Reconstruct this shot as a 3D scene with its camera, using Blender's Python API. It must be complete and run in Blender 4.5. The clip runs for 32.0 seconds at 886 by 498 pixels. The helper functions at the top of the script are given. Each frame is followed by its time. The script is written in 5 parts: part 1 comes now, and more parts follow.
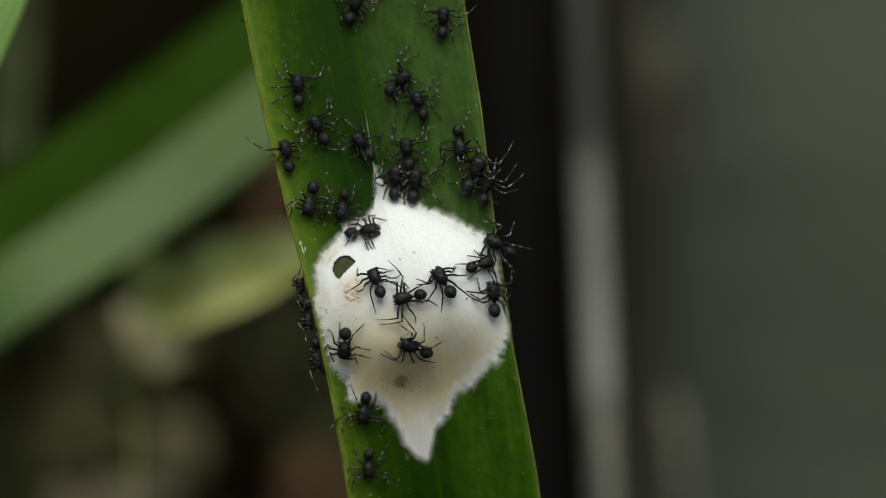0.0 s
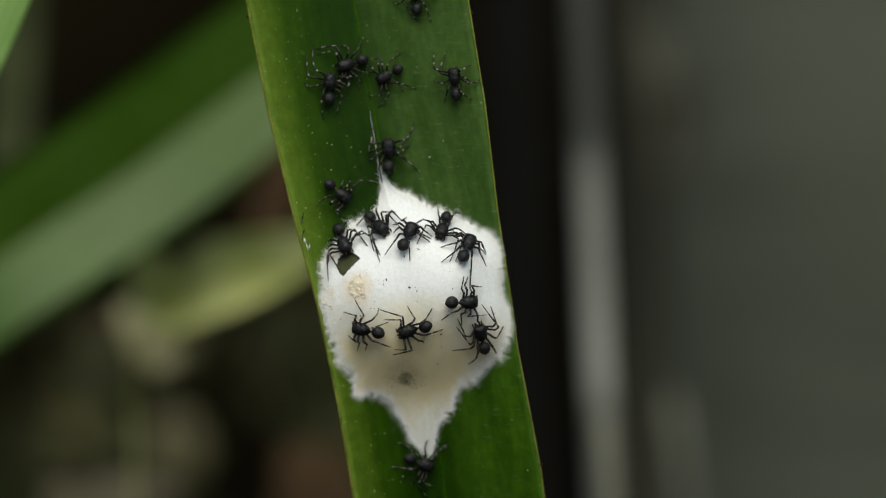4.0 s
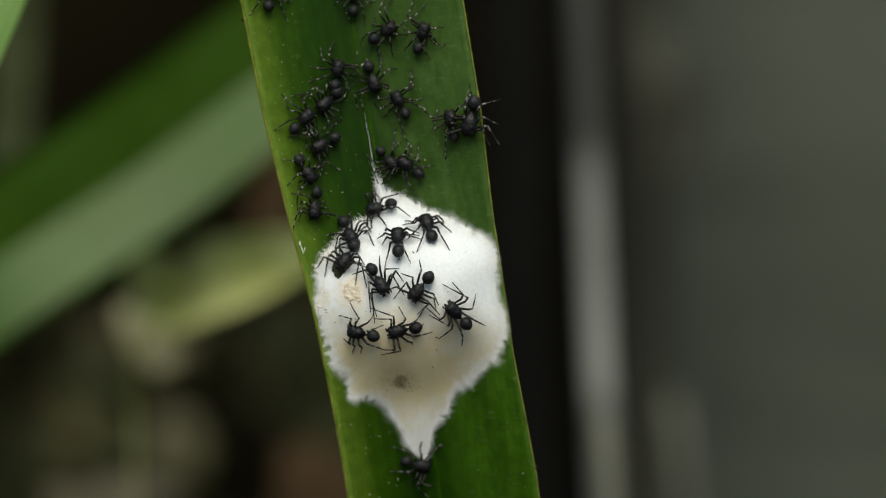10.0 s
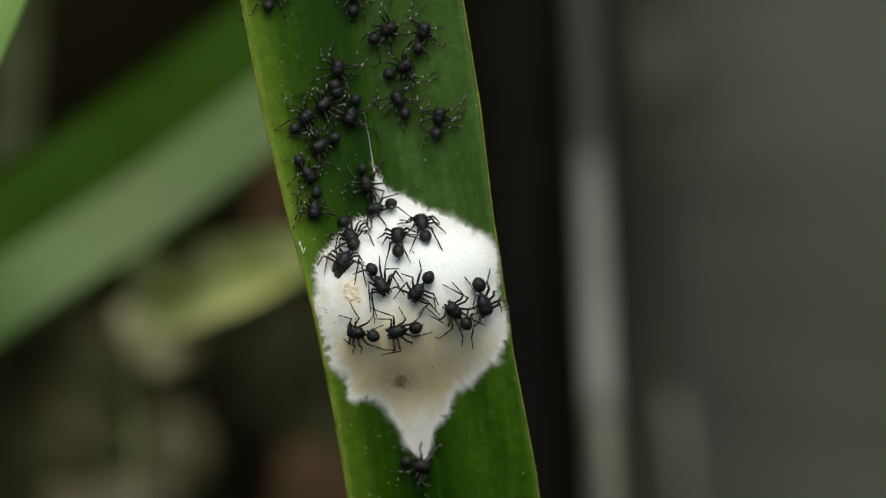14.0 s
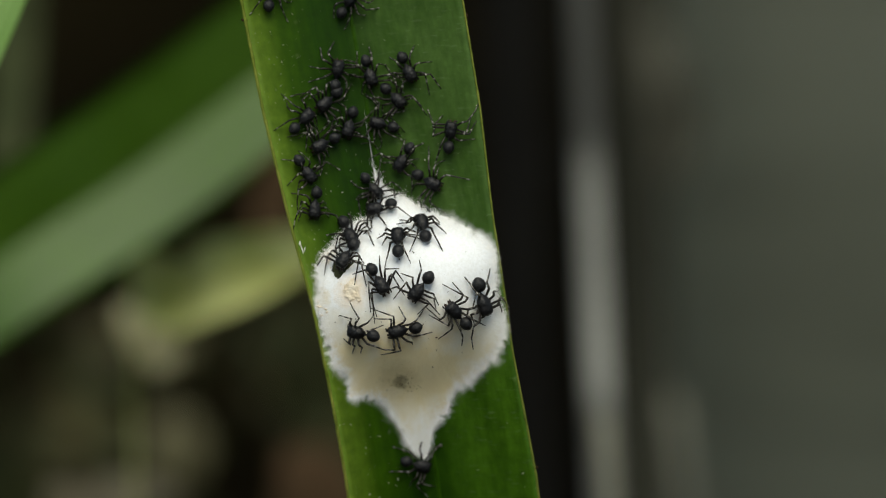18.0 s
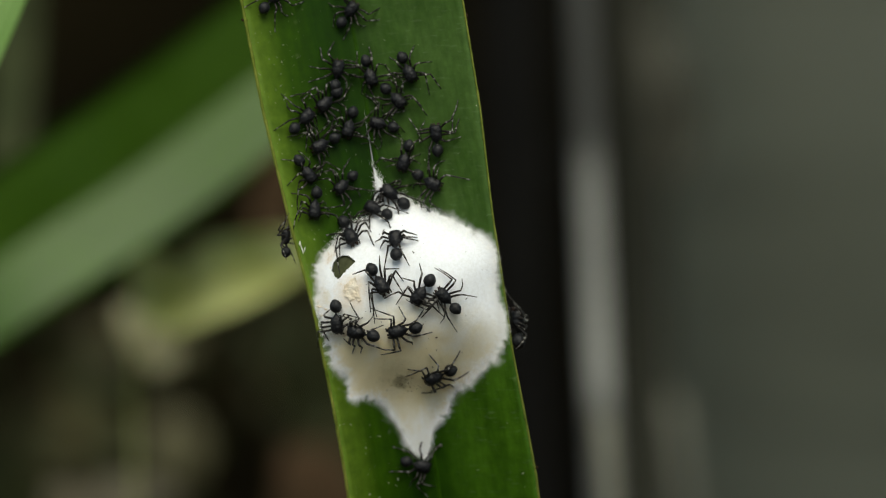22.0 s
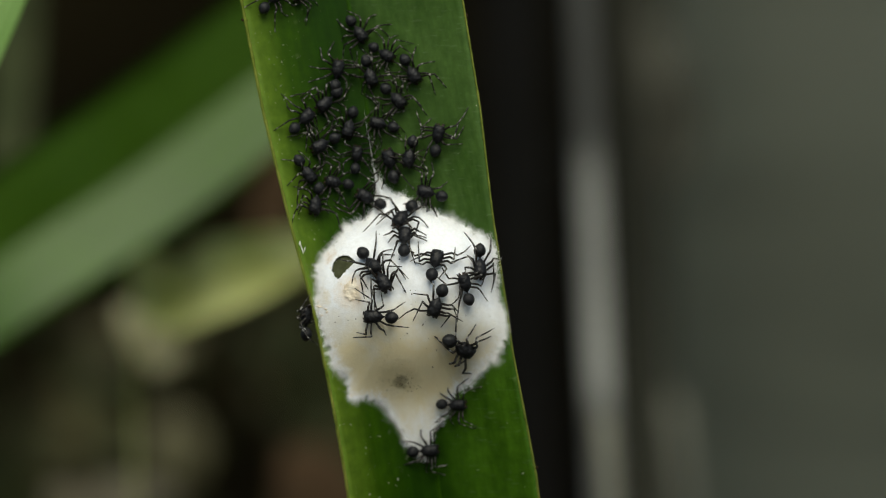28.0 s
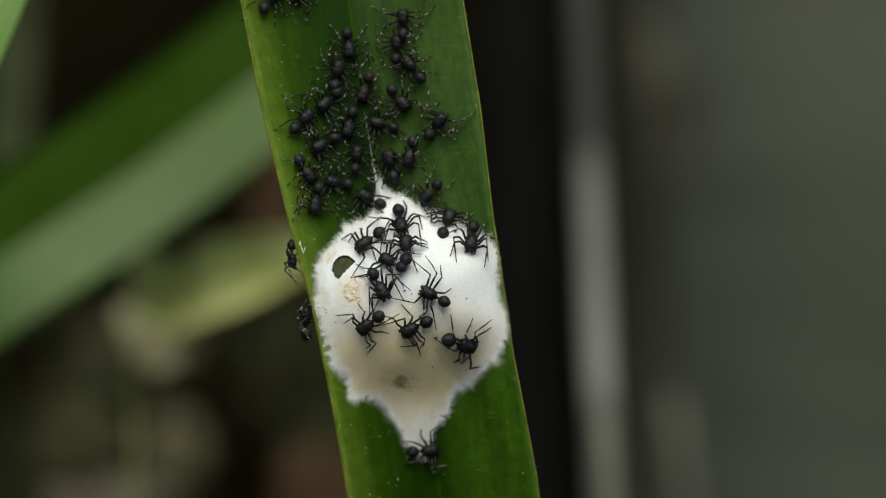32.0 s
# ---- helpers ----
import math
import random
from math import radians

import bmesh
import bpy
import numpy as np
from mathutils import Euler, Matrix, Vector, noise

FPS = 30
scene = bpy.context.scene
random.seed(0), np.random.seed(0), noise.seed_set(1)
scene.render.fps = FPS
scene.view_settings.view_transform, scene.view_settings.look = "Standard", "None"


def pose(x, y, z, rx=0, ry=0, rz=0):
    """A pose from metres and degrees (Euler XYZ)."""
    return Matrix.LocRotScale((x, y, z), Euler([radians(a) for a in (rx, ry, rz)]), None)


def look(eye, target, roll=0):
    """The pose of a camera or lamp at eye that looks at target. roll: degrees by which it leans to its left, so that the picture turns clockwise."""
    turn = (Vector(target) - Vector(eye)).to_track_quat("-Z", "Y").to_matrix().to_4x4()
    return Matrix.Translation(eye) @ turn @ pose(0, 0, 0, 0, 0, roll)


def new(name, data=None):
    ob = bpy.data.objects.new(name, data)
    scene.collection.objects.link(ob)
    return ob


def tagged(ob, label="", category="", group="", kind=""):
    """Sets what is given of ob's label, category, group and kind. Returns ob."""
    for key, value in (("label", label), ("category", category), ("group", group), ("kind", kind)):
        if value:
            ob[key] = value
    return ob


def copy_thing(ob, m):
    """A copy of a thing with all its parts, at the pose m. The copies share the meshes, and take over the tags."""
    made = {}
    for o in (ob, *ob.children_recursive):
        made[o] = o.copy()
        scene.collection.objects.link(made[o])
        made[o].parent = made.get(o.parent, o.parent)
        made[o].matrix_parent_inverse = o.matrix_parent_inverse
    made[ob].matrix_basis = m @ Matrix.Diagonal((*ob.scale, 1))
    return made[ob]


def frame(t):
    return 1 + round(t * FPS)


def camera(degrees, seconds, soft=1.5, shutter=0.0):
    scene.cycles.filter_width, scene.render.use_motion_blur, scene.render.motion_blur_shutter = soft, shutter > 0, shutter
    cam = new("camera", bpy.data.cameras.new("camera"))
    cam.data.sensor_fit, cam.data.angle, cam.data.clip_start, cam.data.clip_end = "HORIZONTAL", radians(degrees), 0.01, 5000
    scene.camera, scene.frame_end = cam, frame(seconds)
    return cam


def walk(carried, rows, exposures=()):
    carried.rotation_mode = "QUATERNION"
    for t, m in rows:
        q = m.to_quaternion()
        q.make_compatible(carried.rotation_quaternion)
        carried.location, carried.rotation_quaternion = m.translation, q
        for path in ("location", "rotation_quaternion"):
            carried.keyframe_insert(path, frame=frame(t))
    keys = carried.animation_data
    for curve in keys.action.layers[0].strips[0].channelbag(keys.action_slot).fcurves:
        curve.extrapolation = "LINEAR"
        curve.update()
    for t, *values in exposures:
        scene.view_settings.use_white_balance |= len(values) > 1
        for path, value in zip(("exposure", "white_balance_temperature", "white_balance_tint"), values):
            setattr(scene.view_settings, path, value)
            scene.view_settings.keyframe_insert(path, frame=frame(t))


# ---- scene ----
cam = camera(14.0, 32.0, 1.05)
EYE = Vector((0.0, -0.4257, 0.40))
walk(cam, [(0.0, look(EYE, (0.0, 0.0, 0.40))), (32.0, look(EYE, (0.0, 0.0, 0.40)))],
     [(0.0, -0.13, 7400, 0), (3.0, -0.1, 7400, 0), (9.0, -0.02, 7400, 0), (20.0, 0.06, 7400, 0), (25.0, 0.06, 7400, 0), (32.0, -0.02, 7400, 0)])
cam.data.dof.use_dof = True
cam.data.dof.focus_distance = 0.4214
cam.data.dof.aperture_fstop = 11.5

# ---- world and light: bright overcast under trees ----
world = bpy.data.worlds.new("sky")
world.use_nodes = True
scene.world = world
wn = world.node_tree
sky = wn.nodes.new("ShaderNodeTexSky")
sky.sky_type = "NISHITA"
sky.sun_disc = False
SUN_ELEVATION, SUN_AZIMUTH = radians(50), radians(177.7)
sky.sun_elevation, sky.sun_rotation = SUN_ELEVATION, SUN_AZIMUTH
wn.nodes["Background"].inputs["Strength"].default_value = 0.11
wn.links.new(sky.outputs["Color"], wn.nodes["Background"].inputs["Color"])
sun = new("sun", bpy.data.lights.new("sun", "SUN"))
sun.data.energy, sun.data.angle, sun.data.color = 3.0, radians(45), (1.0, 0.96, 0.91)
sun.matrix_world = look((0.03, -0.733, 1.274), (0, 0, 0.4))


# ---- materials ----
def material(name, colour, rough=0.5, metal=0.0):
    m = bpy.data.materials.new(name)
    m.use_nodes = True
    b = m.node_tree.nodes["Principled BSDF"]
    b.inputs["Base Color"].default_value = (*colour, 1)
    b.inputs["Roughness"].default_value = rough
    b.inputs["Metallic"].default_value = metal
    return m, m.node_tree, b


def node(nt, kind, **inputs):
    n = nt.nodes.new(kind)
    for key, value in inputs.items():
        n.inputs[key.replace("_", " ")].default_value = value
    return n


def coords(nt, scale=(1, 1, 1), turn=(0, 0, 0)):
    tc = nt.nodes.new("ShaderNodeTexCoord")
    mp = nt.nodes.new("ShaderNodeMapping")
    mp.inputs["Scale"].default_value = scale
    mp.inputs["Rotation"].default_value = turn
    nt.links.new(tc.outputs["Object"], mp.inputs["Vector"])
    return mp.outputs["Vector"]


def ramp(nt, fac, stops):
    r = nt.nodes.new("ShaderNodeValToRGB")
    r.color_ramp.elements[0].position, r.color_ramp.elements[0].color = stops[0][0], (*stops[0][1], 1)
    r.color_ramp.elements[1].position, r.color_ramp.elements[1].color = stops[-1][0], (*stops[-1][1], 1)
    for p, c in stops[1:-1]:
        e = r.color_ramp.elements.new(p)
        e.color = (*c, 1)
    nt.links.new(fac, r.inputs["Fac"])
    return r.outputs["Color"]


def mixed(nt, fac, a, b, how="MIX"):
    m = nt.nodes.new("ShaderNodeMix")
    m.data_type, m.blend_type = "RGBA", how
    for socket, value in ((m.inputs["Factor"], fac), (m.inputs[6], a), (m.inputs[7], b)):
        if isinstance(value, bpy.types.NodeSocket):
            nt.links.new(value, socket)
        elif isinstance(value, tuple):
            socket.default_value = (*value, 1)
        else:
            socket.default_value = value
    return m.outputs[2]


def bump(nt, b, height, strength, distance):
    n = node(nt, "ShaderNodeBump", Strength=strength, Distance=distance)
    nt.links.new(height, n.inputs["Height"])
    nt.links.new(n.outputs["Normal"], b.inputs["Normal"])


def noisy(name, dark, light, scale, rough=0.6, relief=0.0, stretch=(1, 1, 1), gloss=0.08):
    """A material that varies between two colours at two scales."""
    m, nt, b = material(name, dark, rough)
    b.inputs["Specular IOR Level"].default_value = gloss
    v = coords(nt, stretch)
    big = node(nt, "ShaderNodeTexNoise", Scale=scale, Detail=5.0, Roughness=0.6)
    fine = node(nt, "ShaderNodeTexNoise", Scale=scale * 9, Detail=3.0)
    for n in (big, fine):
        nt.links.new(v, n.inputs["Vector"])
    base = ramp(nt, big.outputs["Fac"], [(0.3, dark), (0.7, light)])
    grain = ramp(nt, fine.outputs["Fac"], [(0.3, (0.72, 0.72, 0.72)), (0.7, (1.0, 1.0, 1.0))])
    nt.links.new(mixed(nt, 0.8, base, grain, "MULTIPLY"), b.inputs["Base Color"])
    if relief:
        bump(nt, b, fine.outputs["Fac"], 0.6, relief)
    return m


def leaf_material(name, dark, light, rough, vein=1400, through_colour=(0.1, 0.3, 0.02), spots=0.0, gloss=0.15, coat=0.0, thin=0.12):
    """Waxy blade with lengthwise veins (the mesh's u runs across, v along), mottling and a little light through it."""
    m, nt, b = material(name, dark, rough)
    b.inputs["Specular IOR Level"].default_value = gloss
    b.inputs["Coat Weight"].default_value, b.inputs["Coat Roughness"].default_value = coat, 0.35
    uv = nt.nodes.new("ShaderNodeTexCoord")
    mp = nt.nodes.new("ShaderNodeMapping")
    mp.inputs["Scale"].default_value = (1, 0.02, 1)
    nt.links.new(uv.outputs["UV"], mp.inputs["Vector"])
    veins = node(nt, "ShaderNodeTexNoise", Scale=vein, Detail=3.0, Roughness=0.65)
    nt.links.new(mp.outputs["Vector"], veins.inputs["Vector"])
    patches = node(nt, "ShaderNodeTexNoise", Scale=90.0, Detail=4.0)
    nt.links.new(coords(nt), patches.inputs["Vector"])
    base = ramp(nt, patches.outputs["Fac"], [(0.3, dark), (0.7, light)])
    lines = ramp(nt, veins.outputs["Fac"], [(0.3, (0.6, 0.66, 0.6)), (0.7, (1.0, 1.0, 1.0))])
    col = mixed(nt, 1.0, base, lines, "MULTIPLY")
    if spots:
        # paler towards the margin; the far half's streaky hazy sheen is painted into its colour
        sep = nt.nodes.new("ShaderNodeSeparateXYZ")
        nt.links.new(uv.outputs["UV"], sep.inputs[0])
        near = ramp(nt, sep.outputs["X"], [(0.0, (1.0, 1.0, 1.0)), (0.00045, (0.95, 0.95, 0.95)), (0.0007, (0.6, 0.6, 0.6)), (0.0018, (0.45, 0.45, 0.45)), (0.0078, (0, 0, 0))])
        col = mixed(nt, near, col, (0.062, 0.135, 0.004))
        rim = ramp(nt, sep.outputs["X"], [(0.0, (0.8, 0.8, 0.8)), (0.0011, (0, 0, 0))])
        col = mixed(nt, rim, col, (0.11, 0.18, 0.022))
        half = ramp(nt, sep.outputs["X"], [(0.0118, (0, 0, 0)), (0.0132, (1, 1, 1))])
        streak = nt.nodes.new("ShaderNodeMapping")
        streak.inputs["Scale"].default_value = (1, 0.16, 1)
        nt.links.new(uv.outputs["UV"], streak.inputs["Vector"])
        sheen_streaks = node(nt, "ShaderNodeTexNoise", Scale=420.0, Detail=5.0, Roughness=0.65)
        nt.links.new(streak.outputs["Vector"], sheen_streaks.inputs["Vector"])
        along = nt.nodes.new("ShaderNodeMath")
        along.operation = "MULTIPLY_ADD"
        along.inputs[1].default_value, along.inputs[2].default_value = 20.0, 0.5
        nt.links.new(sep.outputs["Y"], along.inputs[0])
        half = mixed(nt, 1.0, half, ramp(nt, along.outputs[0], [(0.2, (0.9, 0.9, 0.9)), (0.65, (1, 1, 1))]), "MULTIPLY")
        far_sheen = mixed(nt, 1.0, half, ramp(nt, sheen_streaks.outputs["Fac"], [(0.3, (0.3, 0.3, 0.3)), (0.7, (1.0, 1.0, 1.0))]), "MULTIPLY")
        col = mixed(nt, far_sheen, col, ramp(nt, along.outputs[0], [(0.15, (0.060, 0.150, 0.010)), (0.6, (0.062, 0.122, 0.028))]))
        # faint pale dashes across the far half
        dash = nt.nodes.new("ShaderNodeMapping")
        dash.inputs["Scale"].default_value = (0.22, 1, 1)
        nt.links.new(uv.outputs["UV"], dash.inputs["Vector"])
        nick = node(nt, "ShaderNodeTexNoise", Scale=2600.0, Detail=2.0, Roughness=0.5)
        nt.links.new(dash.outputs["Vector"], nick.inputs["Vector"])
        pale = mixed(nt, 1.0, half, ramp(nt, nick.outputs["Fac"], [(0.60, (0, 0, 0)), (0.74, (0.2, 0.2, 0.2))]), "MULTIPLY")
        col = mixed(nt, pale, col, (0.20, 0.27, 0.15))
        dots = node(nt, "ShaderNodeTexVoronoi", Scale=spots)
        nt.links.new(coords(nt), dots.inputs["Vector"])
        mask = ramp(nt, dots.outputs["Distance"], [(0.01, (1, 1, 1)), (0.09, (0, 0, 0))])
        col = mixed(nt, mixed(nt, 0.35, (0.0, 0.0, 0.0), mask), col, (0.13, 0.2, 0.06))
        # fine cross-hatched mottling
        cells = node(nt, "ShaderNodeTexVoronoi", Scale=1500.0)
        grid = nt.nodes.new("ShaderNodeMapping")
        grid.inputs["Scale"].default_value = (1.0, 0.35, 1.0)
        nt.links.new(uv.outputs["UV"], grid.inputs["Vector"])
        nt.links.new(grid.outputs["Vector"], cells.inputs["Vector"])
        mottle = node(nt, "ShaderNodeTexNoise", Scale=700.0, Detail=6.0, Roughness=0.75)
        nt.links.new(coords(nt), mottle.inputs["Vector"])
        col = mixed(nt, 0.8, col, ramp(nt, mottle.outputs["Fac"], [(0.3, (0.62, 0.66, 0.6)), (0.5, (0.95, 0.95, 0.95)), (0.72, (1.3, 1.25, 1.3))]), "MULTIPLY")
        col = mixed(nt, 0.5, col, ramp(nt, cells.outputs["Distance"], [(0.1, (1.15, 1.12, 1.15)), (0.8, (0.75, 0.78, 0.75))]), "MULTIPLY")
    nt.links.new(col, b.inputs["Base Color"])
    bump(nt, b, veins.outputs["Fac"], 0.25, 0.0002)
    shine = ramp(nt, patches.outputs["Fac"], [(0.2, (rough * 0.8,) * 3), (0.8, (min(1, rough * 1.3),) * 3)])
    nt.links.new(shine, b.inputs["Roughness"])
    tr = node(nt, "ShaderNodeBsdfTranslucent")
    tr.inputs["Color"].default_value = (*through_colour, 1)
    mx = node(nt, "ShaderNodeMixShader", Fac=thin)
    nt.links.new(b.outputs[0], mx.inputs[1])
    nt.links.new(tr.outputs[0], mx.inputs[2])
    nt.links.new(mx.outputs[0], nt.nodes["Material Output"].inputs["Surface"])
    return m


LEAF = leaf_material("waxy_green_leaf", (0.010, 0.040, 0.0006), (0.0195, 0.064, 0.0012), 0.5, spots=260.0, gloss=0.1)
RIM = noisy("pale_leaf_margin", (0.07, 0.11, 0.012), (0.24, 0.27, 0.055), 320, 0.5)
BACK_LEAF = leaf_material("far_green_leaf", (0.038, 0.094, 0.0025), (0.051, 0.118, 0.007), 0.45, gloss=0.2, coat=0.48, thin=0.08, through_colour=(0.20, 0.32, 0.015))
LIGHT_LEAF = leaf_material("light_green_leaf", (0.20, 0.36, 0.10), (0.31, 0.48, 0.18), 0.45)
OLIVE_LEAF = leaf_material("olive_leaf", (0.33, 0.35, 0.085), (0.56, 0.57, 0.25), 0.5)
PALE_LEAF = leaf_material("pale_yellowish_leaf", (0.20, 0.185, 0.10), (0.44, 0.41, 0.27), 0.55, through_colour=(0.3, 0.3, 0.08))
DRY_LEAF = noisy("dry_brown_leaf", (0.04, 0.025, 0.013), (0.11, 0.068, 0.038), 30, 0.8)
STICK = noisy("pale_stick_bark", (0.15, 0.15, 0.125), (0.26, 0.26, 0.215), 20, 0.85)
STRAW = noisy("bleached_dry_leaf", (0.06, 0.055, 0.036), (0.16, 0.14, 0.10), 40, 0.8)
MIDRIB = noisy("pale_green_midrib", (0.016, 0.055, 0.001), (0.034, 0.095, 0.004), 200, 0.5)
SPECK = noisy("pale_specks", (0.22, 0.28, 0.14), (0.5, 0.54, 0.4), 500, 0.7)
SCAR = noisy("dark_scar", (0.02, 0.012, 0.006), (0.05, 0.03, 0.015), 500, 0.8)
CRUMB = noisy("tan_crumbs", (0.66, 0.54, 0.40), (0.86, 0.81, 0.72), 420, 0.9)
GRIT = noisy("dark_grit", (0.02, 0.015, 0.01), (0.06, 0.04, 0.025), 600, 0.9)
WITHERED = noisy("withered_grey_leaf", (0.036, 0.036, 0.028), (0.07, 0.068, 0.054), 40, 0.8)
WALL = noisy("dark_grey_wall_paint", (0.196, 0.209, 0.163), (0.271, 0.286, 0.231), 4, 0.55, 0.0005, (0.4, 1, 5))


def patched_bark(name, dark, pale, low, high):
    """Bark with one pale stretch between two heights."""
    m, nt, b = material(name, dark, 0.85)
    b.inputs["Specular IOR Level"].default_value = 0.1
    v = coords(nt)
    n = node(nt, "ShaderNodeTexNoise", Scale=22.0, Detail=5.0)
    nt.links.new(v, n.inputs["Vector"])
    sep = nt.nodes.new("ShaderNodeSeparateXYZ")
    nt.links.new(v, sep.inputs[0])
    add = nt.nodes.new("ShaderNodeMath")
    add.operation = "MULTIPLY_ADD"
    add.inputs[1].default_value, add.inputs[2].default_value = 0.03, -0.015
    nt.links.new(n.outputs["Fac"], add.inputs[0])
    total = nt.nodes.new("ShaderNodeMath")
    nt.links.new(add.outputs[0], total.inputs[0])
    nt.links.new(sep.outputs["Z"], total.inputs[1])
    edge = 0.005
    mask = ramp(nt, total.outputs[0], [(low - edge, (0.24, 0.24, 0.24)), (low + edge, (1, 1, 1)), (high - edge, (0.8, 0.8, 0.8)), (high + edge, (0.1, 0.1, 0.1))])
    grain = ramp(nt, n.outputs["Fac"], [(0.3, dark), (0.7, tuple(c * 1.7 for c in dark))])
    pale_grain = ramp(nt, n.outputs["Fac"], [(0.3, tuple(c * 0.65 for c in pale)), (0.65, tuple(c * 1.15 for c in pale))])
    nt.links.new(mixed(nt, mask, grain, pale_grain), b.inputs["Base Color"])
    bump(nt, b, n.outputs["Fac"], 0.6, 0.002)
    return m


POST = patched_bark("pale_stretch_bark", (0.028, 0.029, 0.028), (0.33, 0.335, 0.315), 0.3840, 0.4262)
# near-black: the gap's shade is put into this colour
GAP_SHADE = noisy("gap_shade_black", (0.003, 0.003, 0.0027), (0.011, 0.0105, 0.0095), 12, 0.9, 0.002, (1, 1, 0.3))
BROWN_POST = noisy("brown_bark", (0.028, 0.029, 0.022), (0.052, 0.052, 0.041), 12, 0.9, 0.002, (1, 1, 0.3))
LINING = noisy("dull_green_lining", (0.040, 0.047, 0.022), (0.085, 0.09, 0.05), 900, 0.8)
SOIL = noisy("dark_forest_soil", (0.012, 0.009, 0.005), (0.05, 0.035, 0.02), 6, 0.95, 0.004)
DEEP_LEAF = leaf_material("deep_shade_leaf", (0.046, 0.058, 0.024), (0.082, 0.094, 0.043), 0.6, through_colour=(0.01, 0.02, 0.002))
SHADE = noisy("undergrowth_shade", (0.010, 0.008, 0.004), (0.036, 0.028, 0.012), 5, 0.9)


def bush_material(name, stops):
    m, nt, b = material(name, stops[0][1], 0.6)
    b.inputs["Specular IOR Level"].default_value = 0.25
    geo = nt.nodes.new("ShaderNodeNewGeometry")
    n = node(nt, "ShaderNodeTexNoise", Scale=300.0, Detail=3.0)
    nt.links.new(coords(nt), n.inputs["Vector"])
    kind = ramp(nt, geo.outputs["Random Per Island"], stops)
    nt.links.new(mixed(nt, 0.7, kind, ramp(nt, n.outputs["Fac"], [(0.3, (0.7, 0.7, 0.7)), (0.7, (1, 1, 1))]), "MULTIPLY"), b.inputs["Base Color"])
    return m


BUSH = bush_material("small_bush_leaves", [(0.0, (0.009, 0.013, 0.005)), (0.4, (0.028, 0.038, 0.011)), (0.7, (0.038, 0.030, 0.012)), (0.93, (0.07, 0.066, 0.028)), (1.0, (0.20, 0.19, 0.11))])


def silk_material(name, stained):
    m, nt, b = material(name, (0.8, 0.805, 0.8), 0.95)
    b.inputs["Specular IOR Level"].default_value = 0.15
    v = coords(nt)
    fibre = node(nt, "ShaderNodeTexNoise", Scale=2600.0, Detail=4.0, Roughness=0.7)
    lump = node(nt, "ShaderNodeTexNoise", Scale=260.0, Detail=3.0)
    for n in (fibre, lump):
        nt.links.new(v, n.inputs["Vector"])
    col = ramp(nt, fibre.outputs["Fac"], [(0.25, (0.71, 0.728, 0.755)), (0.6, (0.80, 0.828, 0.88))] if stained else [(0.25, (0.84, 0.85, 0.86)), (0.6, (0.88, 0.89, 0.9))])
    if stained:
        wob = node(nt, "ShaderNodeTexNoise", Scale=1100.0, Detail=4.0, Roughness=0.7)
        nt.links.new(v, wob.inputs["Vector"])
        shift = nt.nodes.new("ShaderNodeVectorMath")
        shift.operation = "MULTIPLY_ADD"
        shift.inputs[1].default_value, shift.inputs[2].default_value = (0.0022,) * 3, (-0.0011,) * 3
        nt.links.new(wob.outputs["Color"], shift.inputs[0])
        ragged = nt.nodes.new("ShaderNodeVectorMath")
        nt.links.new(v, ragged.inputs[0])
        nt.links.new(shift.outputs[0], ragged.inputs[1])
        # the old weathered patches: yellowed lower part, one dark mould spot, rusty bits by the hole
        for place, size, colour, amount in (((-0.0010, 0, -0.0125), (0.0170, 0.0120), (0.82, 0.76, 0.60), 0.6), ((-0.0004, 0, -0.0074), (0.0185, 0.0098), (0.76, 0.66, 0.42), 0.9),
                                            ((-0.0015, 0, -0.0088), 0.0030, (0.46, 0.40, 0.25), 0.55), ((-0.0014, 0, -0.0091), 0.0011, (0.10, 0.09, 0.055), 0.62),
                                            ((-0.0068, 0, 0.0014), 0.0028, (0.70, 0.55, 0.38), 0.62),
                                            ((-0.0108, 0, 0.0008), 0.0016, (0.6, 0.5, 0.3), 0.5),
                                            ((-0.0100, 0, 0.0060), 0.0014, (0.55, 0.38, 0.2), 0.7)):
            g = nt.nodes.new("ShaderNodeTexGradient")
            g.gradient_type = "SPHERICAL"
            mp = nt.nodes.new("ShaderNodeMapping")
            wide, tall = size if isinstance(size, tuple) else (size, size)
            mp.inputs["Location"].default_value = (-place[0] / wide, 0, -place[2] / tall)
            mp.inputs["Scale"].default_value = (1 / wide, 0, 1 / tall)
            nt.links.new(ragged.outputs[0], mp.inputs["Vector"])
            nt.links.new(mp.outputs["Vector"], g.inputs["Vector"])
            mul = nt.nodes.new("ShaderNodeMath")
            mul.operation = "MULTIPLY"
            nt.links.new(g.outputs["Fac"], mul.inputs[0])
            nt.links.new(lump.outputs["Fac"], mul.inputs[1])
            col = mixed(nt, ramp(nt, mul.outputs[0], [(0.04, (0, 0, 0)), (0.36, (amount,) * 3)]), col, colour)
    nt.links.new(col, b.inputs["Base Color"])
    bump(nt, b, fibre.outputs["Fac"], 0.28, 0.0002)
    if stained:
        b.inputs["Subsurface Weight"].default_value = 0.5
        b.inputs["Subsurface Radius"].default_value = (1.0, 1.0, 1.0)
        b.inputs["Subsurface Scale"].default_value = 0.0006
    return m


SILK = silk_material("white_felted_silk", True)
FRINGE = silk_material("white_silk_fibre", False)


